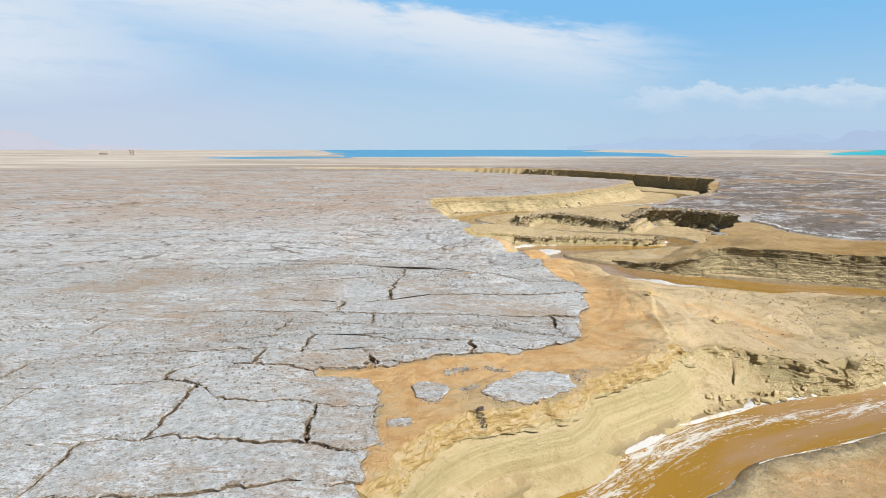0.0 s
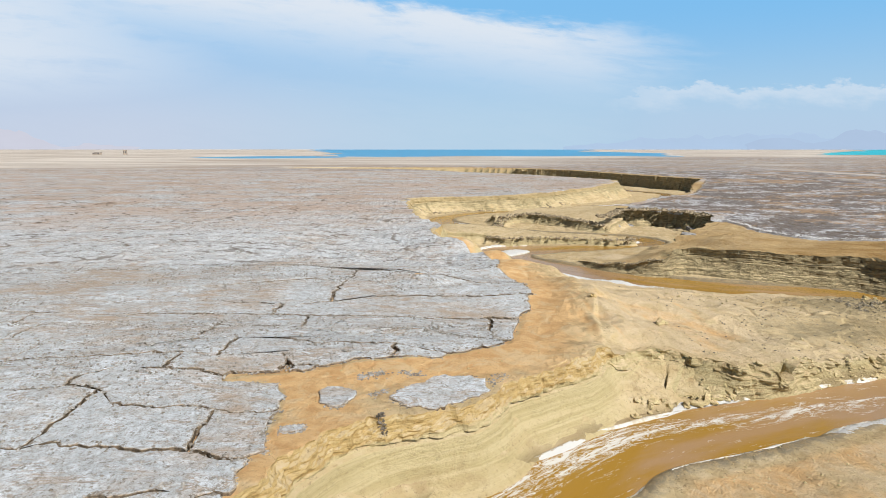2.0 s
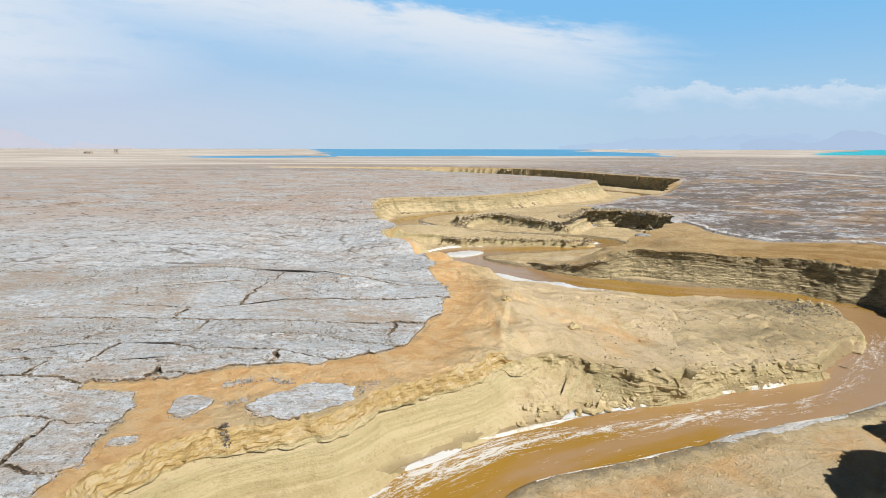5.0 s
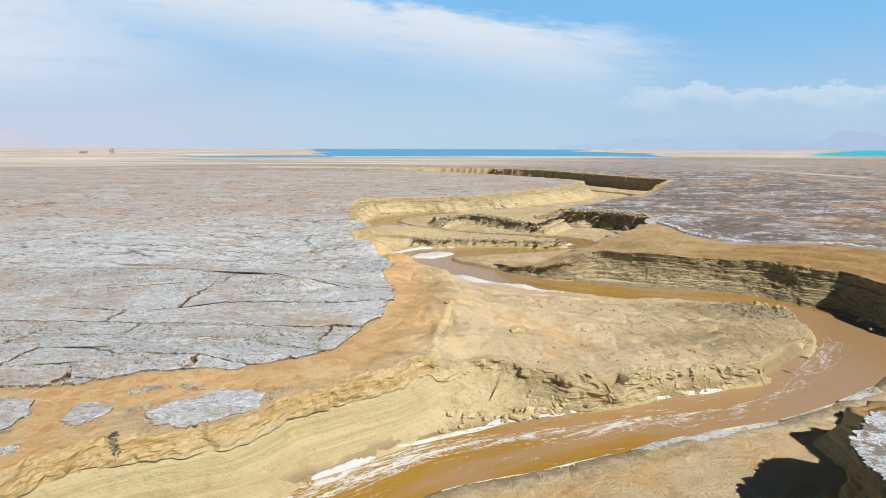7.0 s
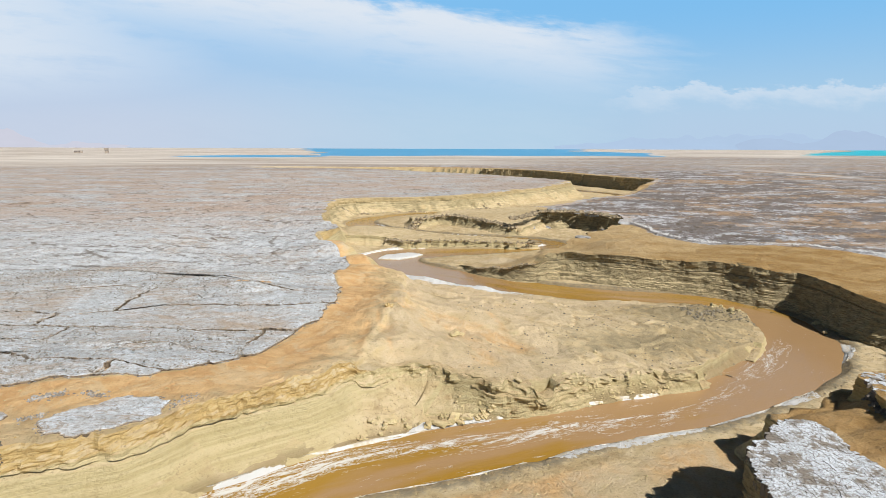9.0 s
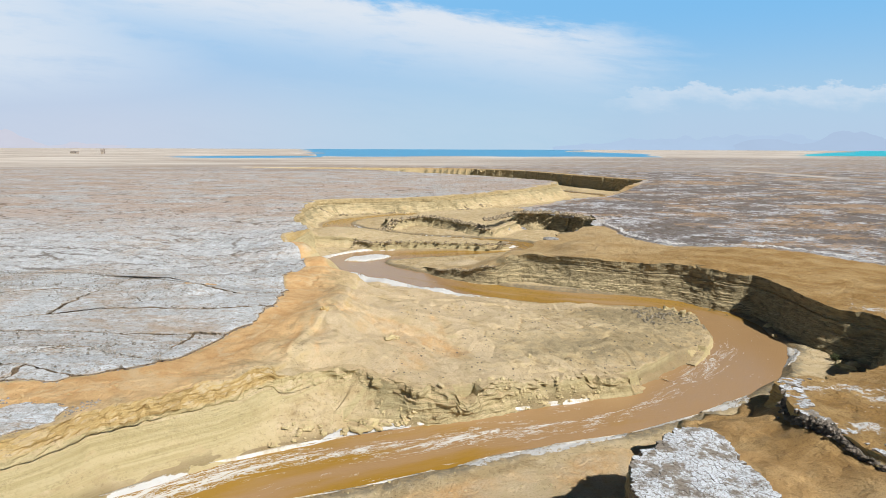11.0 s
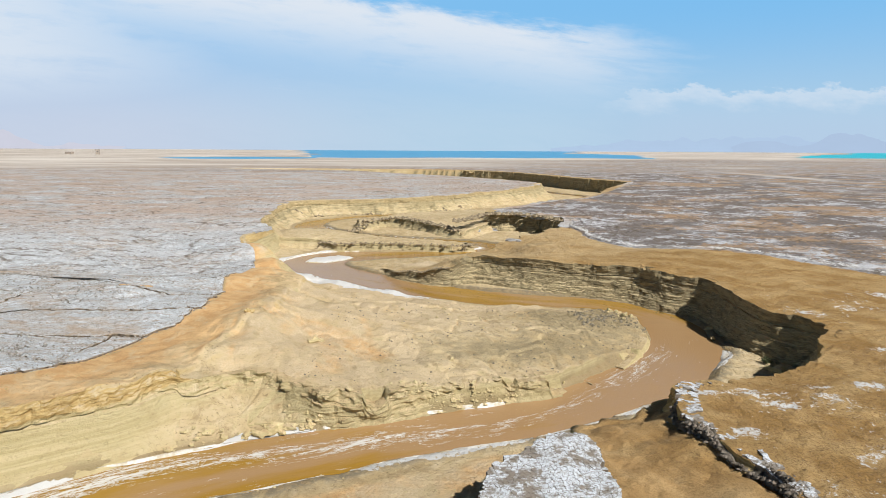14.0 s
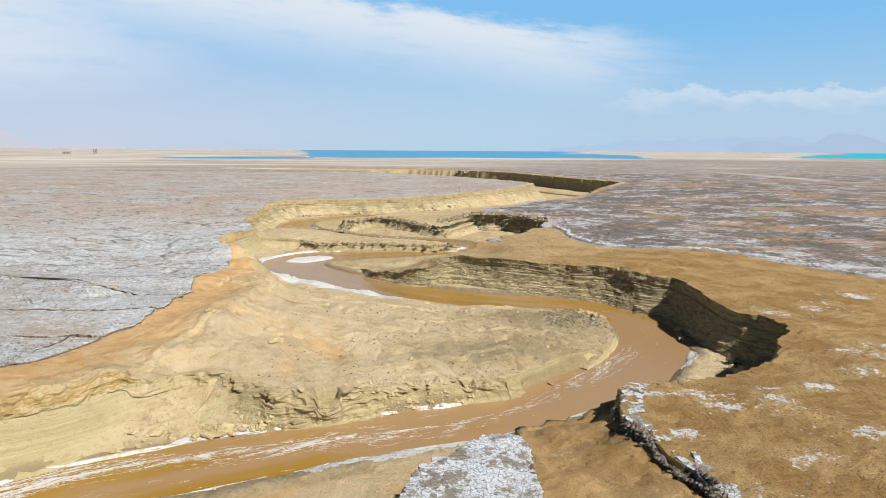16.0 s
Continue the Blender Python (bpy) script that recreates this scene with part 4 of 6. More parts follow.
def build_ground():
    left = -runs((25, 70, 0.5, 1.0), (70, 170, 1.2, 1.02), (170, 4600, 5, 1.12))[::-1]
    xs = np.concatenate([left, runs((-24.7, 110, 0.26, 1.0), (110, 200, 0.6, 1.0), (200, 4600, 1.5, 1.10))])
    ys = np.concatenate([-runs((2, 4600, 6, 1.4))[::-1], runs((0, 30, 2.0, 1.0), (30, 130, 0.25, 1.0), (130, 300, 0.5, 1.003), (300, 680, 1.1, 1.004), (680, 1500, 8, 1.02), (1500, 4900, 30, 1.08))])
    gx, gy = np.meshgrid(xs, ys)
    x, y = gx.ravel(), gy.ravel()
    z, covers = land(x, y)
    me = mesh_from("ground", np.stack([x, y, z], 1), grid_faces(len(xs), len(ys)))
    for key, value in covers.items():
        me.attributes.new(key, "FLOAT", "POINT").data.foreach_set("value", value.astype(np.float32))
    me.materials.append(GROUND)
    return tagged(new("ground", me), "cracked salt flat and tan silt cut by a winding canyon", "ground", kind="structure")


def bank_wall(name, label, points, chart, closed=False):
    """A wall of layered silt from rim to foot along a line of (x, y, reach): ragged lip, undercut below the hard upper bed, then a steep apron."""
    line = rounded(points, closed, 0.36, 60)
    line = line[(line[:, 1] > 22) & (line[:, 1] < 632) & (line[:, 0] > -40)]
    way = np.gradient(line[:, :2], axis=0)
    for _ in range(3):
        way = (np.roll(way, 1, 0) + way + np.roll(way, -1, 0)) / 3
    way /= np.hypot(*way.T)[:, None] + 1e-9
    out = np.stack([way[:, 1], -way[:, 0]], 1)
    probe = line[:, :2] + out
    flip = np.mean(chart.read(probe[:, 0], probe[:, 1])) < 0
    out = -out if flip else out
    outer_bend = (chart is east) * step(line[:, 1], 68, 74)
    wide = (1 + 1.4 * step(line[:, 1], 150, 200) + 1.1 * step(line[:, 1], 300, 360) + 0.6 * outer_bend * (line[:, 1] < 300))[:, None]
    run = np.concatenate([[0], np.cumsum(np.hypot(*np.diff(line[:, :2], axis=0).T))])
    shift = 0.55 * rough_noise(run, 0 * run, 6.0, 611, 3) + (0.30 if chart is west else 0.6 - 0.45 * outer_bend) * rough_noise(run, 0 * run, 1.5, 613, 3, 0.6)
    jag = lattice(np.floor(run / 3.3 + 1.2 * rough_noise(run, 0 * run, 9.0, 641, 2)), 0 * run, 643)
    lip_only = outer_bend * (0.9 * jag + 0.25 + 0.22 * lattice(np.floor(run / 1.1), 0 * run, 645))
    shift = shift + 1.2 * step(line[:, 1], 150, 200) * jag
    notch = 1.0 * np.exp(-(((line[:, 0] - 44.3) / 0.6) ** 2 + ((line[:, 1] - 67.4) / 1.5) ** 2))
    reach = np.maximum(line[:, 2], 0.5)
    inner, outer = line[:, :2] - out * 1.1 * wide, line[:, :2] + out * (reach + 0.9)[:, None]
    high, covers = land(inner[:, 0], inner[:, 1])
    low = np.maximum(land(outer[:, 0], outer[:, 1])[0], water_at(outer[:, 1]) - 0.5)
    tall = high - low
    v = np.linspace(0, 1, 46)
    t = np.clip((v - 0.34) / 0.66, 0, 1)
    bed = 0.29
    lean = 0.17 if chart is west else 0.10
    flat = np.where(v < 0.30, lean * v / 0.30, lean + 0.01 + (0.99 - lean) * t ** 1.3)
    drop = np.where(v < 0.30, bed * v / 0.30, bed + (1 - bed) * t ** 0.92 + 0.02 * np.clip((v - 0.30) / 0.04, 0, 1) * (v < 0.34))
    cut = np.exp(-((v - 0.322) / 0.018) ** 2)
    z = high[:, None] - tall[:, None] * drop[None] * (1 + 0.02 * (v > 0.97))
    size = np.clip(tall / 4.0, 0.25, 1.25)[:, None]
    rr = run[:, None] + 0 * z
    wild = (step(line[:, 0], 41, 45) * (1 - step(line[:, 0], 58, 68)) * (line[:, 1] < 90) + step(line[:, 1], 150, 200))[:, None]
    crag = 0.3 + 0.6 * np.clip(wild, 0, 1) if chart is west else 0.75
    calm = 1 - np.clip(wild, 0, 1)
    layer = (0.65 if chart is west else 0.6) * rough_noise(rr * 0.10, z * 1.7, 1.0, 621, 5, 0.62) + 0.6 * rough_noise(rr * 0.35, z * 0.5, 1.0, 623, 4, 0.6) + crag * rough_noise(rr * 0.9, z * 0.9, 1.0, 627, 4, 0.65)
    layer = layer + np.where(np.abs(rough_noise(rr * 0.22, z * 0.06, 1.0, 629, 2)) < 0.018, -0.6 * crag, 0)
    bed = np.floor(z / 0.62 + 0.8 * rough_noise(rr, 0 * rr, 14.0, 651, 2))
    block = lattice(np.floor(rr / 5.0 + 0.41 * bed), bed, 653) + 0.4 * lattice(np.floor(rr / 2.2 + 0.3 * bed), np.floor(z / 0.3), 655) + 0.35 * lattice(0 * bed, bed, 657)
    beds = 0.26 * rough_noise(rr * 0.08, z * 2.0, 1.0, 671, 4, 0.6) + 1.0 * rough_noise(rr * 0.09, z * 0.14, 1.0, 673, 3) + 0.75 * rough_noise(rr * 0.42, z * 0.6, 1.0, 675, 5, 0.64) + 0.26 * block
    layer = layer * (1 - outer_bend[:, None]) + outer_bend[:, None] * beds
    deep = (0.25 + 0.75 * np.clip(0.5 + 1.6 * rough_noise(run, 0 * run, 14.0, 631, 2), 0, 1))[:, None]
    far = flat[None] * reach[:, None] + ((0.5 - 0.22 * step(line[:, 1:2], 140, 180)) * layer * np.where(v < 0.30, 0.75, 0.9 - 0.78 * calm if chart is west else 0.9) - 0.55 * cut[None] * deep) * size + (shift * np.clip(tall / 3, 0.2, 1))[:, None] * (1 - 0.6 * v) + lip_only[:, None] * np.clip(1 - v / 0.22, 0, 1) - notch[:, None] * np.clip(1.1 - v * 3.0, 0, 1)
    gully = rough_noise(rr / 6.5, z * 0.12, 1.0, 661, 3, 0.55) - 0.5 * np.clip(0.12 - np.abs(rough_noise(rr / 9.0, z * 0.05, 1.0, 663, 2)), 0, 1) / 0.12
    far = far + step(line[:, 1:2], 150, 210) * 2.2 * gully * np.clip(0.35 + v, 0, 1) * np.clip(reach / 4, 0.3, 1.2)[:, None] * np.clip(tall / 4, 0, 1)[:, None]
    bulge = rough_noise(run, 0 * run, 9.0, 665, 3, 0.5)[:, None]
    far = far + (chart is west) * (line[:, 1:2] < 75) * bulge * 1.1 * np.exp(-((v - 0.35) / 0.3) ** 2)
    broken = ((chart is west) * step(line[:, 0], 35, 39) * (1 - step(line[:, 0], 62, 74)) * (line[:, 1] < 82))[:, None]
    far = far + broken * (1.0 * rough_noise(rr / 2.2, z * 0.6, 1.0, 667, 3, 0.6) + 0.7 * rough_noise(rr / 0.9, z * 1.3, 1.0, 679, 3, 0.6) + 0.9 * rough_noise(rr / 5.5, z * 0.25, 1.0, 669, 2)) * np.clip(1.05 - 1.1 * v, 0, 1)
    far = far + (chart is west) * (line[:, 1:2] < 82) * 0.75 * rough_noise(rr / 1.3, z * 0.9, 1.0, 677, 4, 0.6) * (v < 0.30)
    # the lip reaches back over the flat
    back = np.array([-1.7, -1.0, -0.45])
    far = np.concatenate([back[None] * wide + 0.6 * np.minimum(far[:, :1], 0), far], 1)
    bx, by = line[:, :1] + out[:, :1] * far, line[:, 1:2] + out[:, 1:] * far
    lid = land(bx[:, :2].ravel(), by[:, :2].ravel())[0].reshape(-1, 2)
    z = np.concatenate([lid[:, :1] - 0.15, lid[:, 1:] + 0.012, high[:, None] + 0.015, z + 0.0], 1)
    rows = z.shape[1]
    faces = grid_faces(rows, len(line))
    beach = (line[:, 1] > 96) & (line[:, 1] < 142) & (line[:, 0] > 17) & (line[:, 0] < 90) & (chart is west)
    keep = (tall > 0.5) & ~beach & (np.hypot(*np.gradient(line[:, :2], axis=0).T) < 14)
    ok = keep[:-1] & keep[1:]
    faces = faces[np.repeat(ok, rows - 1)]
    faces = faces if flip else faces[:, ::-1]
    verts = np.stack([bx.ravel(), by.ravel(), z.ravel()], 1)
    used = np.unique(faces)
    remap = np.zeros(len(verts), int)
    remap[used] = np.arange(len(used))
    me = mesh_from(name, verts[used], remap[faces], chart is not east)
    # crisp breaks in the upper bed and where the bank has crumbled
    if chart is west and len(me.polygons) == len(faces):
        crisp = (np.arange(rows - 1)[None] < 17) | (broken[:-1] > 0.3)
        me.polygons.foreach_set("use_smooth", ~(crisp & (line[:-1, 1:2] < 250))[ok].ravel())
    on_top = np.concatenate([np.ones(3), np.clip(1 - v / 0.04, 0, 1)])
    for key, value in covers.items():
        if key in ("clay_shade", "run", "off"):
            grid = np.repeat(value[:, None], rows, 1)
        elif key in ("mud", "crust", "brown", "dusty"):
            grid = value[:, None] * on_top[None]
        else:
            grid = np.zeros((len(line), rows))
        me.attributes.new(key, "FLOAT", "POINT").data.foreach_set("value", grid.ravel()[used].astype(np.float32))
    me.materials.append(GROUND)
    tagged(new(name, me), label, "bank", kind="structure")


def build_river():
    line = rounded(STREAM + STREAM_FAR, False, 0.8)
    way = np.gradient(line[:, :2], axis=0)
    way /= np.hypot(*way.T)[:, None]
    along = np.concatenate([[0], np.cumsum(np.hypot(*np.diff(line[:, :2], axis=0).T))])
    across = np.linspace(-1, 1, 17)
    reach = (line[:, 2] + 2.0)[:, None] * across
    x, y = line[:, :1] - way[:, 1:] * reach, line[:, 1:2] + way[:, :1] * reach
    z = water_at(y) + 0.05 * rough_noise(x, y, 2.0, 5, 3)
    me = mesh_from("river", np.stack([x.ravel(), y.ravel(), z.ravel()], 1), grid_faces(17, len(line)))
    uv = np.stack([np.repeat(along, 17), reach.ravel()], 1).astype(np.float32)
    loops = np.empty(len(me.loops), np.int32)
    me.loops.foreach_get("vertex_index", loops)
    me.uv_layers.new(name="flow").data.foreach_set("uv", uv[loops].ravel())
    s, v = along[:, None], across[None]
    rapid = np.exp(-((s - 44) / 15) ** 2) * 0.8 + np.exp(-((s - 78) / 22) ** 2) * 0.62 + np.exp(-((s - 118) / 14) ** 2) * 0.55 + 0.1
    foam = np.clip(rapid * (0.40 + 0.85 * np.exp(-((v - 0.15 + 0.25 * np.sin(s / 11)) / 0.25) ** 2)), 0, 1)
    tawny = np.clip(np.exp(-((s - 112) / 36) ** 2) * 1.3 * (1 - 0.9 * np.abs(v) ** 3) + np.exp(-((s - 225) / 30) ** 2), 0, 1)
    me.attributes.new("tawny", "FLOAT", "POINT").data.foreach_set("value", tawny.ravel().astype(np.float32))
    me.attributes.new("foam", "FLOAT", "POINT").data.foreach_set("value", foam.ravel().astype(np.float32))
    me.materials.append(RIVER)
    tagged(new("river", me), "shallow muddy brown stream with streaks of white foam", "river", kind="structure")


def build_sea():
    def sheet(name, corners, z, mat, label):
        me = bpy.data.meshes.new(name)
        me.from_pydata([(x, y, z) for x, y in corners], [], [tuple(range(len(corners)))])
        me.materials.append(mat)
        tagged(new(name, me), label, "water", kind="structure")
    sheet("sea_water", [(-3500, 1000), (500, 1000), (2445, 4890), (-3500, 4890)], -0.9, sea_material("sea_blue", (0.07, 0.31, 0.55), (0.11, 0.37, 0.60)), "calm blue sea along the horizon")
    sheet("pond_water", [(505, 1000), (4590, 1000), (4590, 4890), (2450, 4890)], -0.9, sea_material("pond_turquoise", (0.02, 0.44, 0.55), (0.04, 0.50, 0.60)), "turquoise evaporation pond far off")


ground = build_ground()
bank_wall("bank_west", "layered tan silt cliff with a dark undercut below its upper bed", WEST_NEAR + WEST_BAR + WEST_FAR[:8], west)
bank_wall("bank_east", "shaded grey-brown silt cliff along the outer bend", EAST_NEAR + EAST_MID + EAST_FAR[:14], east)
bank_wall("bank_pillar", "steep sides of a silt pillar by the stream", PILLAR[:9], pillar)
bank_wall("bank_shelf", "edge of a collapsed shelf of brown silt", BROWN[:9], brown)
bank_wall("bank_slump", "slumped terrace of silt within the canyon", SLUMP, slump, True)
bank_wall("bank_ledge", "low silt terrace above the stream", LEDGE, ledge, True)
build_river()
build_sea()


def shore_salt():
    """Smooth lobes of white salt laid down along the waterline."""
    m, nt, pos = material("shore_salt")
    n = noisy(nt, pos, 1.1, 6.0, 0.7)
    colour = blend(nt, ramp(nt, n, 0.40, 0.58), (0.48, 0.41, 0.30), (0.66, 0.64, 0.60))
    finish(nt, colour, 0.7, n, 0.10, 0.5)
    course = rounded([(*p, i) for i, p in enumerate(STREAM + STREAM_FAR)], False, 0.35)
    way = np.gradient(course[:, :2], axis=0)
    way /= np.hypot(*way.T)[:, None]
    for k, (start, end, east_side, wide) in enumerate(SALT_RUNS):
        c = course[(course[:, 3] > start) & (course[:, 3] < end)]
        w = way[(course[:, 3] > start) & (course[:, 3] < end)]
        t = np.linspace(0, 1, len(c))
        out = np.stack([w[:, 1], -w[:, 0]], 1) * (1 if east_side else -1)
        taper = np.sin(math.pi * t) ** 0.5
        lobe = np.clip(0.24 + 2.2 * rough_noise(c[:, 3], 0 * t + 7 * k, 0.5, 701, 4, 0.6), 0.0, 1.3)
        there = np.clip(5 * lobe, 0, 1)
        inner = c[:, 2] - (0.2 + 0.6 * taper * lobe * wide * 0.5) * there
        outer = c[:, 2] + (0.1 + (0.06 + 0.8 * lobe) * wide * 0.5 * taper) * there
        rows = []
        for v, rise in ((0, -0.06), (0.12, 0.04), (0.4, 0.07), (0.7, 0.08), (1.0, -0.02)):
            d = inner + (outer - inner) * v
            p = c[:, :2] + out * d[:, None]
            ground_z = np.maximum(land(p[:, 0], p[:, 1])[0], WATER - 0.02)
            soft = np.ones(9) / 9
            ground_z = np.convolve(np.pad(ground_z, 4, "edge"), soft, "valid")
            rows.append(np.column_stack([p, np.minimum(ground_z, WATER + 0.34) + rise]))
        me = mesh_from("salt_shelf", np.stack(rows, 1).reshape(-1, 3), grid_faces(5, len(c)))
        me.materials.append(m)
        tagged(new("salt_shelf", me), "smooth white salt deposit along the waterline", "salt", "salt along the stream")


shore_salt()

# ---------------------------------------------------------------- plates of crust


def height_at(x, y):
    return land(np.atleast_1d(np.asarray(x, float)), np.atleast_1d(np.asarray(y, float)))[0]


def cells(seeds, reach):
    """Voronoi cells of the seeds, as polygons."""
    pts = np.array(seeds)
    out = []
    for i, (cx, cy) in enumerate(pts):
        poly = [(cx - reach, cy - reach), (cx + reach, cy - reach), (cx + reach, cy + reach), (cx - reach, cy + reach)]
        order = np.argsort(((pts - pts[i]) ** 2).sum(1))[1:22]
        for j in order:
            nx, ny = pts[j] - pts[i]
            lim = (pts[j] @ pts[j] - pts[i] @ pts[i]) / 2
            cut = []
            for k in range(len(poly)):
                a, b = poly[k], poly[(k + 1) % len(poly)]
                fa, fb = a[0] * nx + a[1] * ny - lim, b[0] * nx + b[1] * ny - lim
                if fa <= 0:
                    cut.append(a)
                if (fa < 0 < fb) or (fb < 0 < fa):
                    t = fa / (fa - fb)
                    cut.append((a[0] + (b[0] - a[0]) * t, a[1] + (b[1] - a[1]) * t))
            poly = cut
            if len(poly) < 3:
                break
        out.append(np.array(poly))
    return out


def plate_outline(poly, gap_of, wobble, size):
    """An outline with ragged sides, drawn in by half the crack's width."""
    x, y = poly[:, 0], poly[:, 1]
    x = x + 2.2 * wobble * rough_noise(x, y, 8.0, 205, 2)
    x, y = x + wobble * rough_noise(x, y, size, 201, 4, 0.7), y + wobble * rough_noise(x, y, size, 203, 4, 0.7)
    tx, ty = np.roll(x, -1) - np.roll(x, 1), np.roll(y, -1) - np.roll(y, 1)
    size = np.hypot(tx, ty) + 1e-6
    gap = gap_of(x, y)
    return np.stack([x - gap * ty / size, y + gap * tx / size], 1)


def area_of(p):
    return 0.5 * np.sum(p[:, 0] * np.roll(p[:, 1], -1) - p[:, 1] * np.roll(p[:, 0], -1))


EDGES = []


def plate(name, outline, top_z, thick, mat, parent, lip=0.05, tilt=0.0, gather=None):
    """A slab of crust with that outline: worn rim, slightly dished top, upright ragged sides."""
    n = len(outline)
    c = outline.mean(0)
    z = top_z(outline[:, 0], outline[:, 1])
    zc = float(np.mean(z))
    rim = np.column_stack([outline, z - lip])
    inner = np.column_stack([c + (outline - c) * (1 - min(0.12, 0.25 / max(0.5, np.sqrt(abs(area_of(outline)))))), z + lip * (0.4 + 0.6 * np.random.rand(n))])
    mid = np.column_stack([c + (outline - c) * 0.55, z * 0.6 + zc * 0.4 + lip * 0.2])
    foot = np.column_stack([c + (outline - c) * (1 - 0.03 * np.random.rand(n)[:, None]), z - thick])
    verts = np.concatenate([foot, rim, inner, mid, [[*c, zc]]]) - [*c, zc]
    faces = []
    for ring in range(3):
        for k in range(n):
            a, b = ring * n + k, ring * n + (k + 1) % n
            faces.append((a, b, b + n, a + n))
    faces += [(3 * n + k, 3 * n + (k + 1) % n, 4 * n) for k in range(n)]
    if gather is not None:
        gather.append((verts + [*c, zc], faces))
        return None
    if name == "crust_plate":
        EDGES.append(rim)
    me = bpy.data.meshes.new(name)
    me.from_pydata(verts.tolist(), [], faces)
    worn = np.concatenate([np.ones(2 * n), 0.55 * np.random.rand(n), np.zeros(n + 1)])
    me.attributes.new("worn", "FLOAT", "POINT").data.foreach_set("value", worn.astype(np.float32))
    me.materials.append(mat)
    ob = new(name, me)
    ob.location = (*c, zc)
    ob.rotation_euler = (tilt * (random.random() - 0.5), tilt * (random.random() - 0.5), 0)
    ob.parent = parent
    return ob


# the wide cracks across the western flat, from the near side outwards
CRACKS_NEAR = (((-66, 20), (24, 20)), ((-66, 27), (24, 28)), ((-66, 32), (-30, 33.5), (-9.8, 36.9), (-9, 37.7), (-8.4, 36.7), (24, 36)), ((-66, 38), (-32, 40.6), (-21, 42.8), (-10.4, 41.9), (-6.8, 40.6), (-5, 41.5), (24, 44)),
               ((-66, 48.5), (-40, 51), (-25.4, 52.5), (-21.7, 51.5), (-20.7, 49.7), (-12, 48.8), (-8.9, 47.9), (24, 48.6)), ((-66, 53.5), (-33, 54.6), (-26.6, 55.1), (-23.1, 57.7), (-11, 55.8), (-7.8, 54.3), (-4.7, 55.8), (24, 56)))
CRACKS_FAR = (((-66, 57), (-45, 58.2), (-35, 60.7), (-18.4, 61.2), (-14.6, 60.2), (-12.5, 62), (-8.8, 61.6), (-7.3, 59), (24, 57)), ((-66, 65), (-31, 65.4), (-25.4, 67.1), (-19.3, 66.1), (-18.8, 68.6), (-9.6, 67.5), (-6.7, 65.4), (5.4, 63.9), (24, 60)),
              ((-66, 73), (-20, 72.6), (-10, 72.1), (-7.2, 70.5), (-2.3, 70.2), (6, 71.7), (15.7, 67.5), (24, 65)), ((-66, 77.5), (-10, 78.5), (5, 78), (24, 79)), ((-66, 83.4), (-25, 84.4), (-11.7, 83.4), (-2, 88.5), (24, 88)),
              ((-66, 95), (0, 98), (24, 96)), ((-66, 108.4), (-15, 109.4), (1.6, 105.2), (11.7, 104.7), (24, 110)), ((-66, 120), (24, 120)))


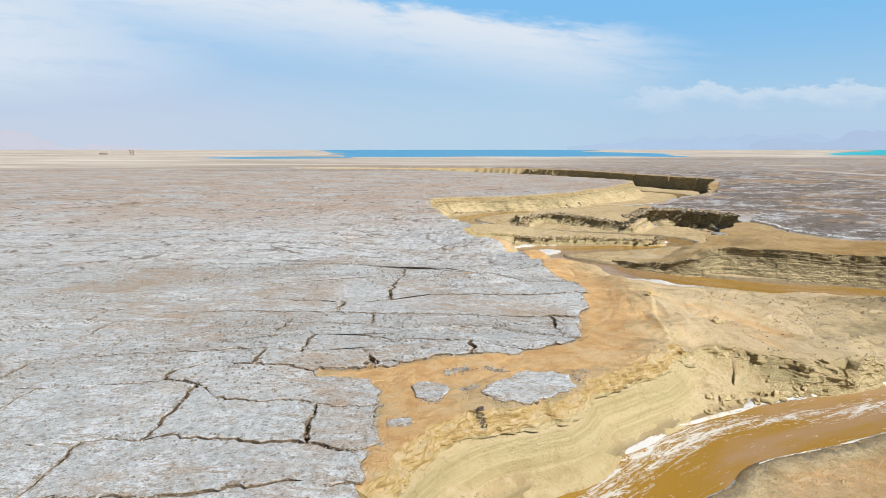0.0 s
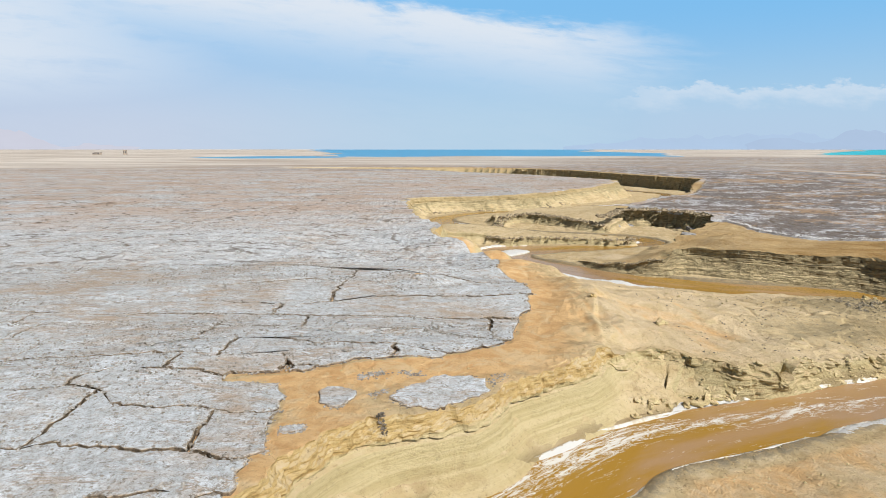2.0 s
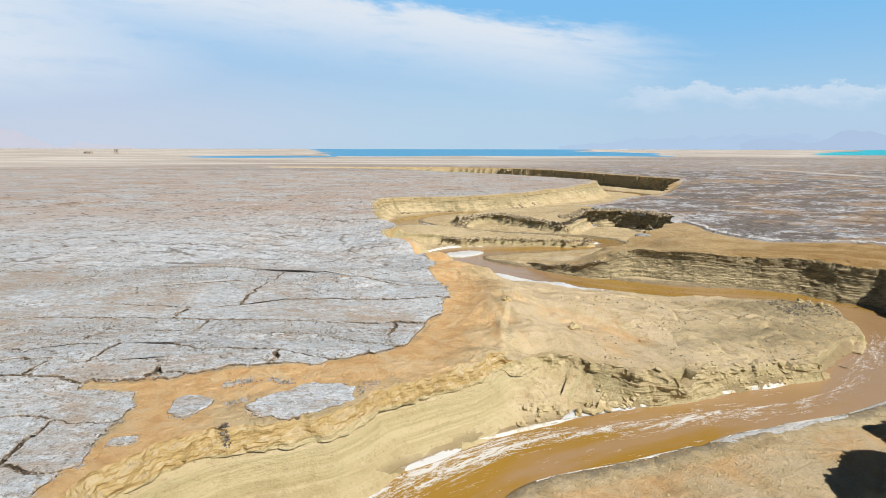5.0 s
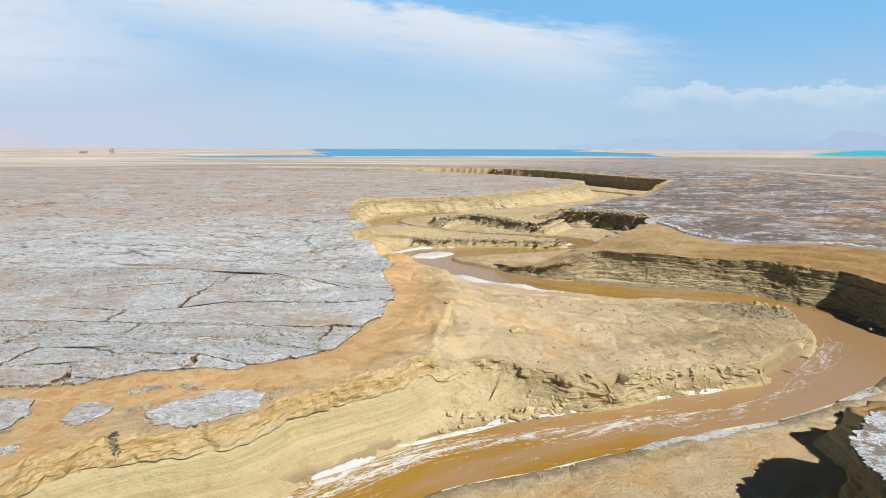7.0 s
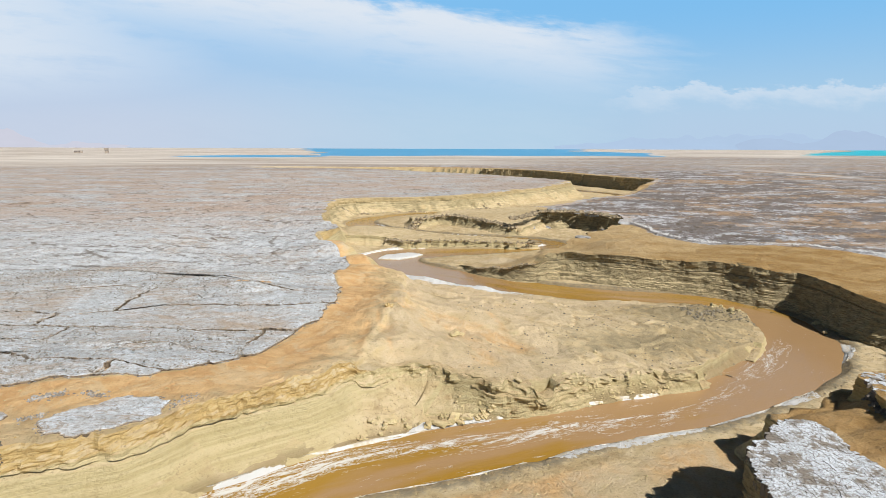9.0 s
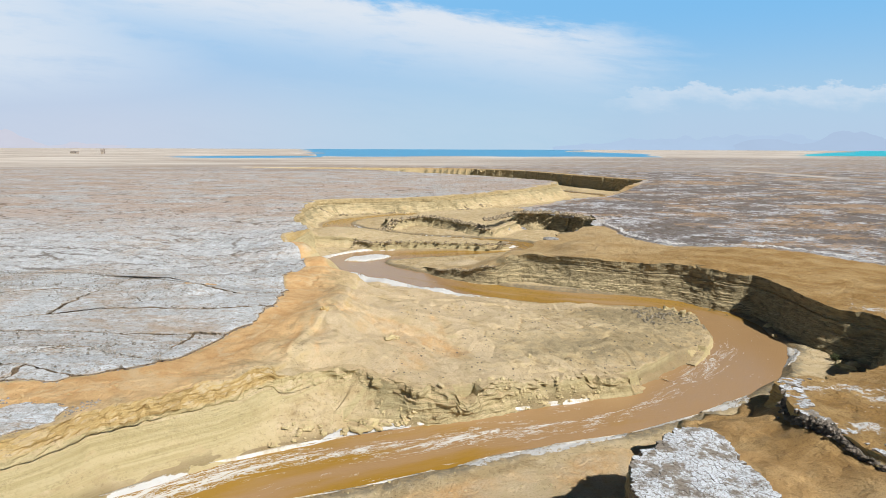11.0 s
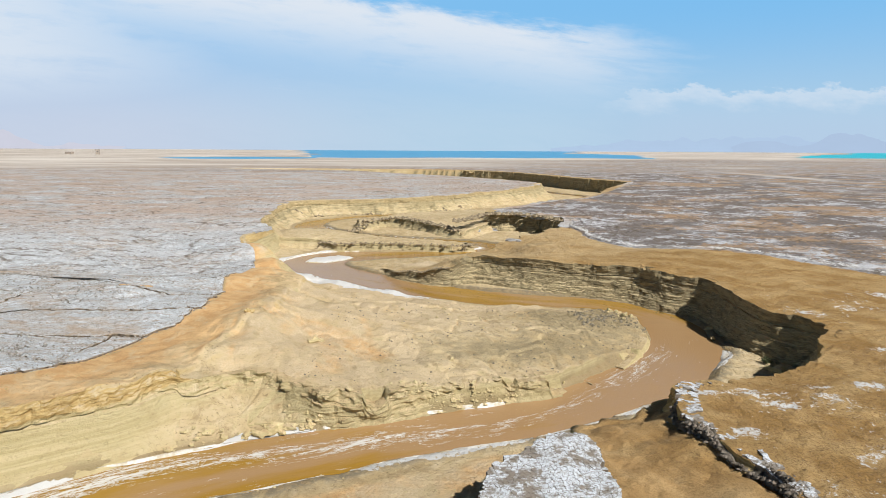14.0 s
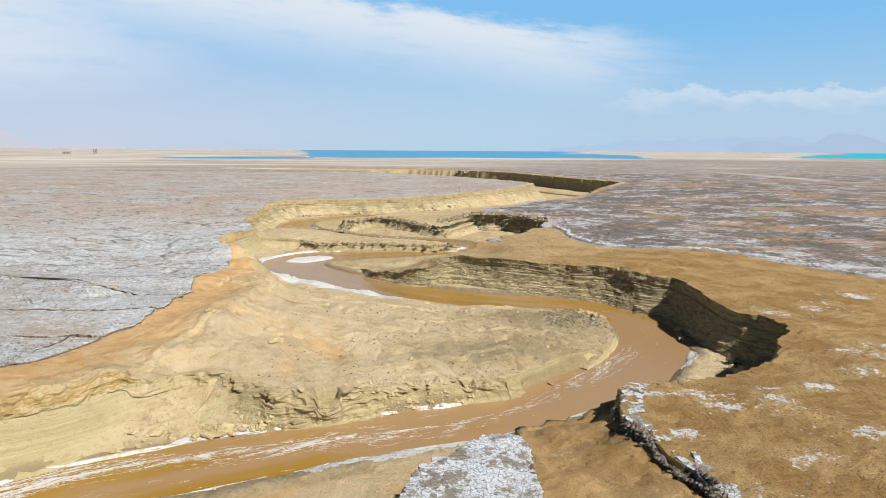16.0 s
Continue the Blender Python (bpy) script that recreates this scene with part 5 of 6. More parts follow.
def crust_plates():
    """Long plates in rows, parted by wavering cracks, with a cross crack here and there."""
    rng = random.Random(4)
    gap_of = lambda x, y: 0.012 + (0.07 + 0.36 * step(x, -34, -16)) * np.clip(0.40 + rough_noise(x * 0.45, y, 7.0, 211, 3), 0.05, 0.62) ** 1.3
    lines = [np.array(c, float) for c in CRACKS_NEAR + CRACKS_FAR]

    def crack(k, x):
        c = lines[k]
        return np.interp(x, c[:, 0], c[:, 1]) + 0.9 * rough_noise(x, 0 * x + 40.0 * k, 9.0, 500 + k, 2) + 0.5 * rough_noise(x, 0 * x + 9.0 * k, 2.6, 540 + k, 3)
    share = np.linspace(0, 1, 41)
    for k in range(len(lines) - 1):
        xs = np.arange(-66, 26, 0.45)
        low, high = crack(k, xs), crack(k + 1, xs)
        high = np.maximum(high, low + 0.6)
        ys = low + (high - low) * share[:, None]
        inside = (west_crust.read(np.repeat(xs[None], 41, 0), ys) + 1.5 * rough_noise(xs + 0 * ys, ys, 3.5, 207, 4, 0.6) < -0.15) & (ys < 114 - 3.0 * rough_noise(xs, 0 * xs, 9.0, 111, 2))
        first, last = inside.argmax(0), 40 - inside[::-1].argmax(0)
        bottom, top = low + (high - low) * share[first], low + (high - low) * share[last]
        fits = inside.any(0) & (top - bottom > 0.5)
        i = 0
        while i < len(xs) - 4:
            n = int((9 + 24 * rng.random() ** 1.3) * (1 + k / 12) / 0.45)
            while i < len(xs) and not fits[i]:
                i += 1
            j = i
            while j < len(xs) and fits[j] and j - i < n and (j == i or (abs(bottom[j] - bottom[j - 1]) < 2.6 and abs(top[j] - top[j - 1]) < 2.6)):
                j += 1
            if len(xs) > j and j - i >= n and fits[j:j + 8].sum() < 8:
                while j < len(xs) and fits[j]:
                    j += 1
            if j - i > 3:
                cut = slice(i, j)
                side = np.linspace(0, 1, max(3, int((top[j - 1] - bottom[j - 1]) / 0.5)))[1:-1]
                side_b = np.linspace(0, 1, max(3, int((top[i] - bottom[i]) / 0.5)))[1:-1]
                end = xs[j] if j < len(xs) and fits[j] else xs[j - 1]
                poly = np.concatenate([np.stack([xs[cut], bottom[cut]], 1), [[end, bottom[j - 1]]], np.stack([end + 0 * side, bottom[j - 1] + (top[j - 1] - bottom[j - 1]) * side], 1), [[end, top[j - 1]]],
                                       np.stack([xs[cut], top[cut]], 1)[::-1], np.stack([xs[i] + 0 * side_b, top[i] + (bottom[i] - top[i]) * side_b], 1)])
                line = plate_outline(poly, gap_of, 0.5, 1.1)
                if area_of(line) > 0.22 * np.hypot(*(line - np.roll(line, 1, 0)).T).sum():
                    rise = 0.10 + 0.09 * rng.random()
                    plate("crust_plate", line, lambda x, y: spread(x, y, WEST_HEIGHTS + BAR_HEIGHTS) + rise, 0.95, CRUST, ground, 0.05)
            i = max(j, i + 1)
    # plates left standing in the mud by the rim
    for cx, cy, rx, ry, turn in ((8.6, 53.7, 4.8, 3.0, 0.72), (-1.1, 51.6, 1.6, 2.3, 0.1), (-3.6, 45.2, 0.9, 0.6, 0.3)):
        a = np.linspace(0, 2 * math.pi, 72, endpoint=False)
        r = 1 + 0.40 * rough_noise(np.cos(a) * rx + cx, np.sin(a) * ry + cy, 2.4, 221, 4, 0.65)
        px, py = np.cos(a) * rx * r, np.sin(a) * ry * r
        line = np.stack([cx + px * math.cos(turn) - py * math.sin(turn), cy + px * math.sin(turn) + py * math.cos(turn)], 1)
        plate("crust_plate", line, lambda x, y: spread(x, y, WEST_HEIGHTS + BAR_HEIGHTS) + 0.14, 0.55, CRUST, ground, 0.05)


def salt_cells(name, label, chart, x0, x1, y0, y1, gap, keep, top_z, seed, thick, middle):
    """A mass of polygonal salt cakes, each a piece of its own, under one thing."""
    rng = random.Random(seed)
    base = new(name)
    tagged(base, label, "salt crust")
    base.location = (0, 0, 0)
    seeds = []
    y = y0
    while y < y1:
        x = x0
        while x < x1:
            seeds.append((x + gap * 0.8 * (rng.random() - 0.5), y + gap * 0.8 * (rng.random() - 0.5)))
            x += gap
        y += gap
    rest, made = [], 0
    cut = sorted(zip(seeds, cells(seeds, gap * 3)), key=lambda c: math.hypot(c[0][0] - middle[0], c[0][1] - middle[1]))
    for (sx, sy), poly in cut:
        d = chart.read(np.array([sx]), np.array([sy]))[0]
        if len(poly) < 3 or not keep(d, sx, sy):
            continue
        fine = []
        for a, b in zip(poly, np.roll(poly, -1, 0)):
            fine += [a, a + (b - a) / 2]
        line = plate_outline(np.array(fine), lambda x, y: 0.006 + 0 * x, 0.24, 0.7)
        if abs(area_of(line)) < 0.1 * gap * gap:
            continue
        up = rng.random() * 0.04
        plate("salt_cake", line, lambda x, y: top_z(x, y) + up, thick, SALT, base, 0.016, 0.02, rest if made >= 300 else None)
        made += 1
    if rest:
        verts, faces = [], []
        for v, f in rest:
            faces += [tuple(k + len(verts) for k in face) for face in f]
            verts += v.tolist()
        me = bpy.data.meshes.new("salt_crumble")
        me.from_pydata(verts, [], faces)
        me.materials.append(SALT)
        ob = new("salt_crumble", me)
        ob.parent = base
        tagged(ob, kind="stuff")
    return base


crust_plates()
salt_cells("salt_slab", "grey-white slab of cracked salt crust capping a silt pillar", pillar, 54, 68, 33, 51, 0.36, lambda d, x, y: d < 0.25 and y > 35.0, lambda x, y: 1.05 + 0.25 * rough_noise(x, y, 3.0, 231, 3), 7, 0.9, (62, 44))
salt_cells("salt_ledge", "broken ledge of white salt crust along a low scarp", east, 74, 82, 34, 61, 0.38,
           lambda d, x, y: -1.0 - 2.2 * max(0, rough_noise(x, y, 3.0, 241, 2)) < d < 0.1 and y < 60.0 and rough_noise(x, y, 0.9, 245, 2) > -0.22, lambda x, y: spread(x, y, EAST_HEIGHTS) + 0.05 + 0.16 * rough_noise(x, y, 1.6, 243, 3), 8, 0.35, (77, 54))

def crust_slab(x, y, rx, ry, turn, tilt, seed):
    a = np.linspace(0, 2 * math.pi, 26, endpoint=False)
    r = 1 + 0.5 * rough_noise(np.cos(a) * 2 + seed, np.sin(a) * 2, 0.9, 900 + seed, 3)
    line = np.stack([x + np.cos(a) * rx * r, y + np.sin(a) * ry * r], 1)
    z = float(max(height_at(x, y)[0], bare_height(np.array([x]), np.array([y]))[0]))
    ob = plate("crust_slab", line, lambda u, v: z + 0.35 + 0 * u, 1.1, DARKCRUST, None, 0.08)
    ob.rotation_euler = (radians(tilt), radians(0.4 * tilt), radians(turn))
    tagged(ob, "tilted dark grey slab of broken salt crust above the slump", "crust slab", "tilted crust slabs")


DARKCRUST = plain_material("dark_crust", (0.13, 0.115, 0.10), (0.40, 0.39, 0.38), 0.9)
for k, (x, y, rx, ry, turn, tilt) in enumerate(((68, 206, 3.2, 2.2, 10, 8), (73.5, 213, 3.6, 2.4, -12, 10), (79.5, 216.5, 3.4, 2.2, 0, 7), (85.5, 215.5, 3.2, 2.4, 15, 6), (90.5, 209.5, 3.0, 2.6, 30, 8), (94, 200, 2.4, 3.2, 10, 7), (70, 158, 2.2, 1.2, 20, 6), (75.5, 161.5, 2.0, 1.1, 0, 8))):
    crust_slab(x, y, rx, ry, turn, tilt, k)

# ---------------------------------------------------------------- clods, stones, shrubs


def lump_mesh(name, seed, mat, sub=2, rough=0.35):
    bm = bmesh.new()
    bmesh.ops.create_icosphere(bm, subdivisions=sub, radius=1.0)
    off = Vector((seed * 7.3, seed * 3.1, seed * 5.7))
    for v in bm.verts:
        n = noise.noise(v.co * 1.1 + off) + 0.5 * noise.noise(v.co * 2.7 + off)
        v.co *= 1 + rough * n
        v.co.z = max(v.co.z, -0.55)
    me = bpy.data.meshes.new(name)
    bm.to_mesh(me)
    bm.free()
    me.materials.append(mat)
    return me


CLODS = [lump_mesh("mud_clod", k, SILT, 2, 0.75) for k in range(5)]


def clods():
    rng = random.Random(12)
    spots = []
    for x, y, r in ((38.2, 65.0, 0.85), (37.0, 64.2, 0.7), (39.6, 65.6, 0.6), (35.6, 63.9, 0.5), (41.5, 66.2, 0.55), (33.5, 63.4, 0.4), (31.7, 63.3, 0.45), (42.6, 66.4, 0.4), (29.9, 84.2, 0.45), (30.3, 84.7, 0.35), (39.0, 82.0, 0.7), (39.8, 82.4, 0.5)):
        spots.append((x, y, r))
    for _ in range(46):
        t = rng.random()
        spots.append((30 + 17 * t + rng.gauss(0, 0.8), 62.6 + 5.0 * t + rng.gauss(0, 0.9), 0.14 + 0.32 * rng.random() ** 2))
    for _ in range(30):
        t = rng.random()
        spots.append((47 + 30 * t + rng.gauss(0, 0.5), 68.2 + 10 * t + rng.gauss(0, 0.5), 0.12 + 0.25 * rng.random() ** 2))
    for _ in range(26):
        spots.append((rng.uniform(84, 90), rng.uniform(99, 109), 0.15 + 0.45 * rng.random() ** 2))
    for _ in range(40):
        spots.append((rng.uniform(40, 82), rng.uniform(76, 106), 0.10 + 0.22 * rng.random() ** 3))
    for _ in range(14):
        spots.append((rng.uniform(96, 102), rng.uniform(76, 110), 0.25 + 0.6 * rng.random() ** 2))
    z = height_at([p[0] for p in spots], [p[1] for p in spots])
    for (x, y, r), h in zip(spots, z):
        if h < WATER + 0.1:
            continue
        ob = new("mud_clod", CLODS[rng.randrange(5)])
        ob.matrix_world = pose(x, y, h + 0.25 * r, 0, 0, rng.random() * 360) @ Matrix.Diagonal((r * rng.uniform(0.8, 1.5), r * rng.uniform(0.7, 1.1), r * rng.uniform(0.6, 1.0), 1))
        tagged(ob, "crumbled lump of dry tan mud below the bank", "clod", "clods fallen from the banks")


def stones(name, label, spots, mat, seed, lift=None):
    """Many small angular stones in one mesh."""
    rng = np.random.default_rng(seed)
    shape = np.array([(1, 0, 0), (0.3, 0.9, 0.1), (-0.8, 0.5, 0), (-0.7, -0.6, 0.1), (0.4, -0.9, 0), (0.1, 0.1, 0.8), (0, 0, -0.5)])
    tri = [(k, (k + 1) % 5, 5) for k in range(5)] + [((k + 1) % 5, k, 6) for k in range(5)]
    n = len(spots)
    z = height_at(spots[:, 0], spots[:, 1]) if lift is None else bare_height(spots[:, 0], spots[:, 1]) + lift
    z = z + (spots[:, 3] if spots.shape[1] > 3 else 0.0)
    good = z > WATER + 0.05
    spots, z = spots[good], z[good]
    n = len(spots)
    a = rng.random(n) * 6.28
    pts = shape[None] * (1 + 0.5 * (rng.random((n, 7, 3)) - 0.5)) * spots[:, 2][:, None, None]
    x = pts[..., 0] * np.cos(a)[:, None] - pts[..., 1] * np.sin(a)[:, None] + spots[:, :1]
    y = pts[..., 0] * np.sin(a)[:, None] + pts[..., 1] * np.cos(a)[:, None] + spots[:, 1:2]
    v = np.stack([x, y, pts[..., 2] + z[:, None] + 0.2 * spots[:, 2:3]], -1).reshape(-1, 3)
    f = (np.array(tri)[None] + (np.arange(n) * 7)[:, None, None]).reshape(-1, 3)
    me = mesh_from(name, v, f, False)
    me.materials.append(mat)
    tagged(new(name, me), label, "stones", kind="stuff")


GREYSTONE = plain_material("grey_stone", (0.13, 0.11, 0.08), (0.30, 0.25, 0.17), 2.0)
BROWNSTONE = plain_material("brown_lumps", (0.24, 0.14, 0.055), (0.36, 0.225, 0.10), 1.5)


def scatter(n, boxes, small, large, seed):
    rng = np.random.default_rng(seed)
    out = []
    for x0, x1, y0, y1, share in boxes:
        k = int(n * share)
        p = np.stack([rng.uniform(x0, x1, k), rng.uniform(y0, y1, k), small + (large - small) * rng.random(k) ** 4], 1)
        keep = rough_noise(p[:, 0], p[:, 1], 5.0, seed, 3) > rng.uniform(-0.5, 0.5, k) * 0.8
        out.append(p[keep])
    return np.concatenate(out)


clods()
mound = scatter(1500, [(78, 90, 97, 110, 1.0)], 0.06, 0.35, 301)
stones("rubble", "grey rubble and gravel strewn over the point bar", np.concatenate([mound, scatter(2600, [(40, 86, 70, 110, 1.0)], 0.03, 0.20, 302)]), GREYSTONE, 1)
stones("mud_crumbs", "small brown crumbs of dried mud on the flat", scatter(34000, [(78, 112, 36, 76, 0.8), (95, 125, 70, 130, 0.2)], 0.03, 0.09, 303), BROWNSTONE, 2)
stones("bank_crumbs", "tan crumbs fallen along the foot of the banks", scatter(4000, [(28, 50, 60, 70, 0.5), (-5, 30, 40, 66, 0.2), (30, 58, 46, 58, 0.15)], 0.04, 0.17, 304), SILT, 3)

def edge_crumbs():
    """Broken crust strewn along the cracks."""
    rng = np.random.default_rng(77)
    p = np.concatenate(EDGES)
    p = p[(p[:, 1] < 100) & (rough_noise(p[:, 0], p[:, 1], 4.0, 331, 3) > -0.12)]
    p = p[rng.integers(0, len(p), 16000)]
    return np.stack([p[:, 0] + rng.normal(0, 0.16, len(p)), p[:, 1] + rng.normal(0, 0.16, len(p)), 0.04 + 0.13 * rng.random(len(p)) ** 3], 1)


def crested(spots, heights):
    """The spots with how far the crest stands above the sheet there."""
    return np.column_stack([spots, spread(spots[:, 0], spots[:, 1], heights) - height_at(spots[:, 0], spots[:, 1])])


def along(points, n, spread_by, small, large, seed):
    """Random places along a line, with sizes."""
    rng = np.random.default_rng(seed)
    line = rounded(points, False, 0.3)
    p = line[rng.integers(0, len(line), n)]
    return np.stack([p[:, 0] + rng.normal(0, spread_by, n), p[:, 1] + rng.normal(0, spread_by, n), small + (large - small) * rng.random(n) ** 2.5], 1)


BLOCKS = plain_material("brown_blocks", (0.15, 0.115, 0.07), (0.36, 0.285, 0.18), 0.8)
CRUMB = plain_material("grey_crumb", (0.16, 0.135, 0.105), (0.40, 0.38, 0.35), 1.2)
DARKCRUMB = plain_material("dark_crumb", (0.075, 0.06, 0.042), (0.24, 0.20, 0.16), 1.5)
SCARP = [(p[0] - 0.55, p[1]) for p in EAST_NEAR[1:9]]
stones("crust_crumbs", "broken grey crust crumbs along the cracks", edge_crumbs(), CRUMB, 5)
p = np.concatenate(EDGES)
p = p[np.random.default_rng(78).integers(0, len(p), 12000)][:, :2] + np.random.default_rng(79).normal(0, 0.55, (12000, 2))
p = np.concatenate([np.column_stack([p, 0.04 + 0.16 * np.random.default_rng(80).random(12000) ** 3]), scatter(26000, [(-60, 22, 36, 112, 1.0)], 0.04, 0.22, 306)])
p = p[(west_crust.read(p[:, 0], p[:, 1]) < -0.3) & (plate_zone(p[:, 0], p[:, 1]) > 0.9)]
stones("crust_grit", "loose grey grit scattered over the salt crust", p, CRUMB, 9, 0.17)
heap = along(SCARP, 4200, 0.20, 0.07, 0.26, 41)
heap[:, 0] += 0.35
heap = np.column_stack([heap, 0.75 * np.random.default_rng(44).random(len(heap)) * (rough_noise(heap[:, 1], 0 * heap[:, 1], 2.0, 671, 2) + 0.7)])
stones("scarp_rubble", "dark broken salt rubble heaped along the low scarp", heap, DARKCRUMB, 6)
stones("slab_rubble", "dark salt rubble round the edge of the capped pillar", np.concatenate([ along([(57.6, 39), (59, 44.2), (62.6, 48.3), (65.8, 49.2), (66.1, 44), (66.1, 39)], 700, 0.22, 0.06, 0.26, 42)]), DARKCRUMB, 16)
stones("slump_rubble", "dark broken blocks along the crest of the slumped terrace", np.concatenate([crested(along([(28, 205), (34, 221), (43, 221.5), (51, 213.5), (56, 207.5), (62, 200)], 520, 0.9, 0.15, 1.0, 45), SLUMP_HEIGHTS), crested(along([(62, 200), (68, 205), (74, 214), (80, 212), (86, 211), (92, 203), (94, 192)], 520, 1.0, 0.15, 1.0, 46), EAST_HEIGHTS)]), BLOCKS, 8)
stones("terrace_rubble", "broken brown blocks along the edge of the low terrace", np.concatenate([crested(along([(22, 177.5), (28, 174.5), (40, 176), (52, 175.5), (62, 174), (66, 177)], 420, 0.9, 0.10, 0.6, 47), [(30, 176, -4.6), (60, 176, -5.0)]), crested(along([(46, 140), (51.4, 135.5), (57, 132.5)], 200, 0.4, 0.10, 0.45, 48), EAST_HEIGHTS),
                                                                                                                       np.column_stack([along([(-3, 250), (8, 262), (42, 273), (58, 283), (72, 300)], 420, 2.0, 0.2, 0.9, 49), np.zeros(420)])]), BLOCKS, 17)
fall = np.random.default_rng(51)
drop = fall.random(190)
p = np.stack([3.10 + 0.50 * drop + fall.normal(0, 0.13, 190), 48.0 - 0.85 * drop + fall.normal(0, 0.08, 190), 0.05 + 0.15 * fall.random(190) ** 2, -2.0 * drop], 1)
p[:, 3] -= height_at(p[:, 0], p[:, 1]) - 0.1
stones("hanging_mud", "dark wet mud and crumbs fallen down a gap in the rim", p, DARKCRUMB, 18)
p = np.concatenate([along([(0.6, 56.2), (2.4, 57.4)], 160, 0.35, 0.05, 0.20, 52), along([(4.2, 57.6), (6.0, 57.2)], 110, 0.3, 0.05, 0.18, 53), along([(2.0, 52.6), (3.0, 53.4)], 90, 0.3, 0.05, 0.16, 54), along([(12.5, 55.5), (14.4, 57.4)], 110, 0.4, 0.05, 0.16, 55)])
stones("crust_remnants", "grey crumbs of salt crust left lying in the orange mud", p, CRUMB, 19)
stones("bank_rubble", "tan rubble slumped along the bank of the point bar", along([(37, 66.5), (42, 66.6), (48, 67.6), (52, 69.2), (60, 71.6), (67, 73.6), (75, 77.6)], 900, 0.5, 0.06, 0.38, 43), SILT, 7)

LEAF = plain_material("dusty_leaf", (0.045, 0.06, 0.02), (0.11, 0.12, 0.05), 6.0)
TWIG = plain_material("dry_twig", (0.12, 0.085, 0.05), (0.2, 0.15, 0.09), 8.0)


def shrub(x, y, r, seed):
    rng = random.Random(seed)
    z = float(height_at(x, y)[0])
    base = new("shrub")
    base.location = (x, y, z)
    tagged(base, "small dusty olive-green shrub at the foot of the cliff", "shrub", "shrubs by the water")
    twigs, leaves = bmesh.new(), bmesh.new()
    for _ in range(14):
        way = Vector((rng.gauss(0, 0.6), rng.gauss(0, 0.6), rng.uniform(0.5, 1.1))).normalized() * r * rng.uniform(0.7, 1.1)
        side = way.orthogonal().normalized() * 0.03 * r
        other = way.cross(side).normalized() * 0.03 * r
        ring = [twigs.verts.new(v) for v in (side, other, -side, -other)]
        tip = twigs.verts.new(way)
        for k in range(4):
            twigs.faces.new((ring[k], ring[(k + 1) % 4], tip))
        for _ in range(40):
            at = way * rng.uniform(0.35, 1.05) + Vector((rng.gauss(0, 0.16), rng.gauss(0, 0.16), rng.gauss(0, 0.12))) * r
            a, b = Vector((rng.gauss(0, 1), rng.gauss(0, 1), rng.gauss(0, 1))).normalized() * 0.10 * r, Vector((rng.gauss(0, 1), rng.gauss(0, 1), rng.gauss(0, 1))).normalized() * 0.06 * r
            leaves.faces.new([leaves.verts.new(at + v) for v in (a, b, -a, -b)])
    for name, bm, mat in (("twigs", twigs, TWIG), ("leaves", leaves, LEAF)):
        me = bpy.data.meshes.new(name)
        bm.to_mesh(me)
        bm.free()
        me.materials.append(mat)
        new(name, me).parent = base


for k, (x, y, r) in enumerate(((95.3, 110.6, 0.9), (96.2, 107.4, 0.8), (95.4, 113.2, 0.6), (100.0, 84.0, 1.0))):
    shrub(x, y, r, k)

# ---------------------------------------------------------------- far off


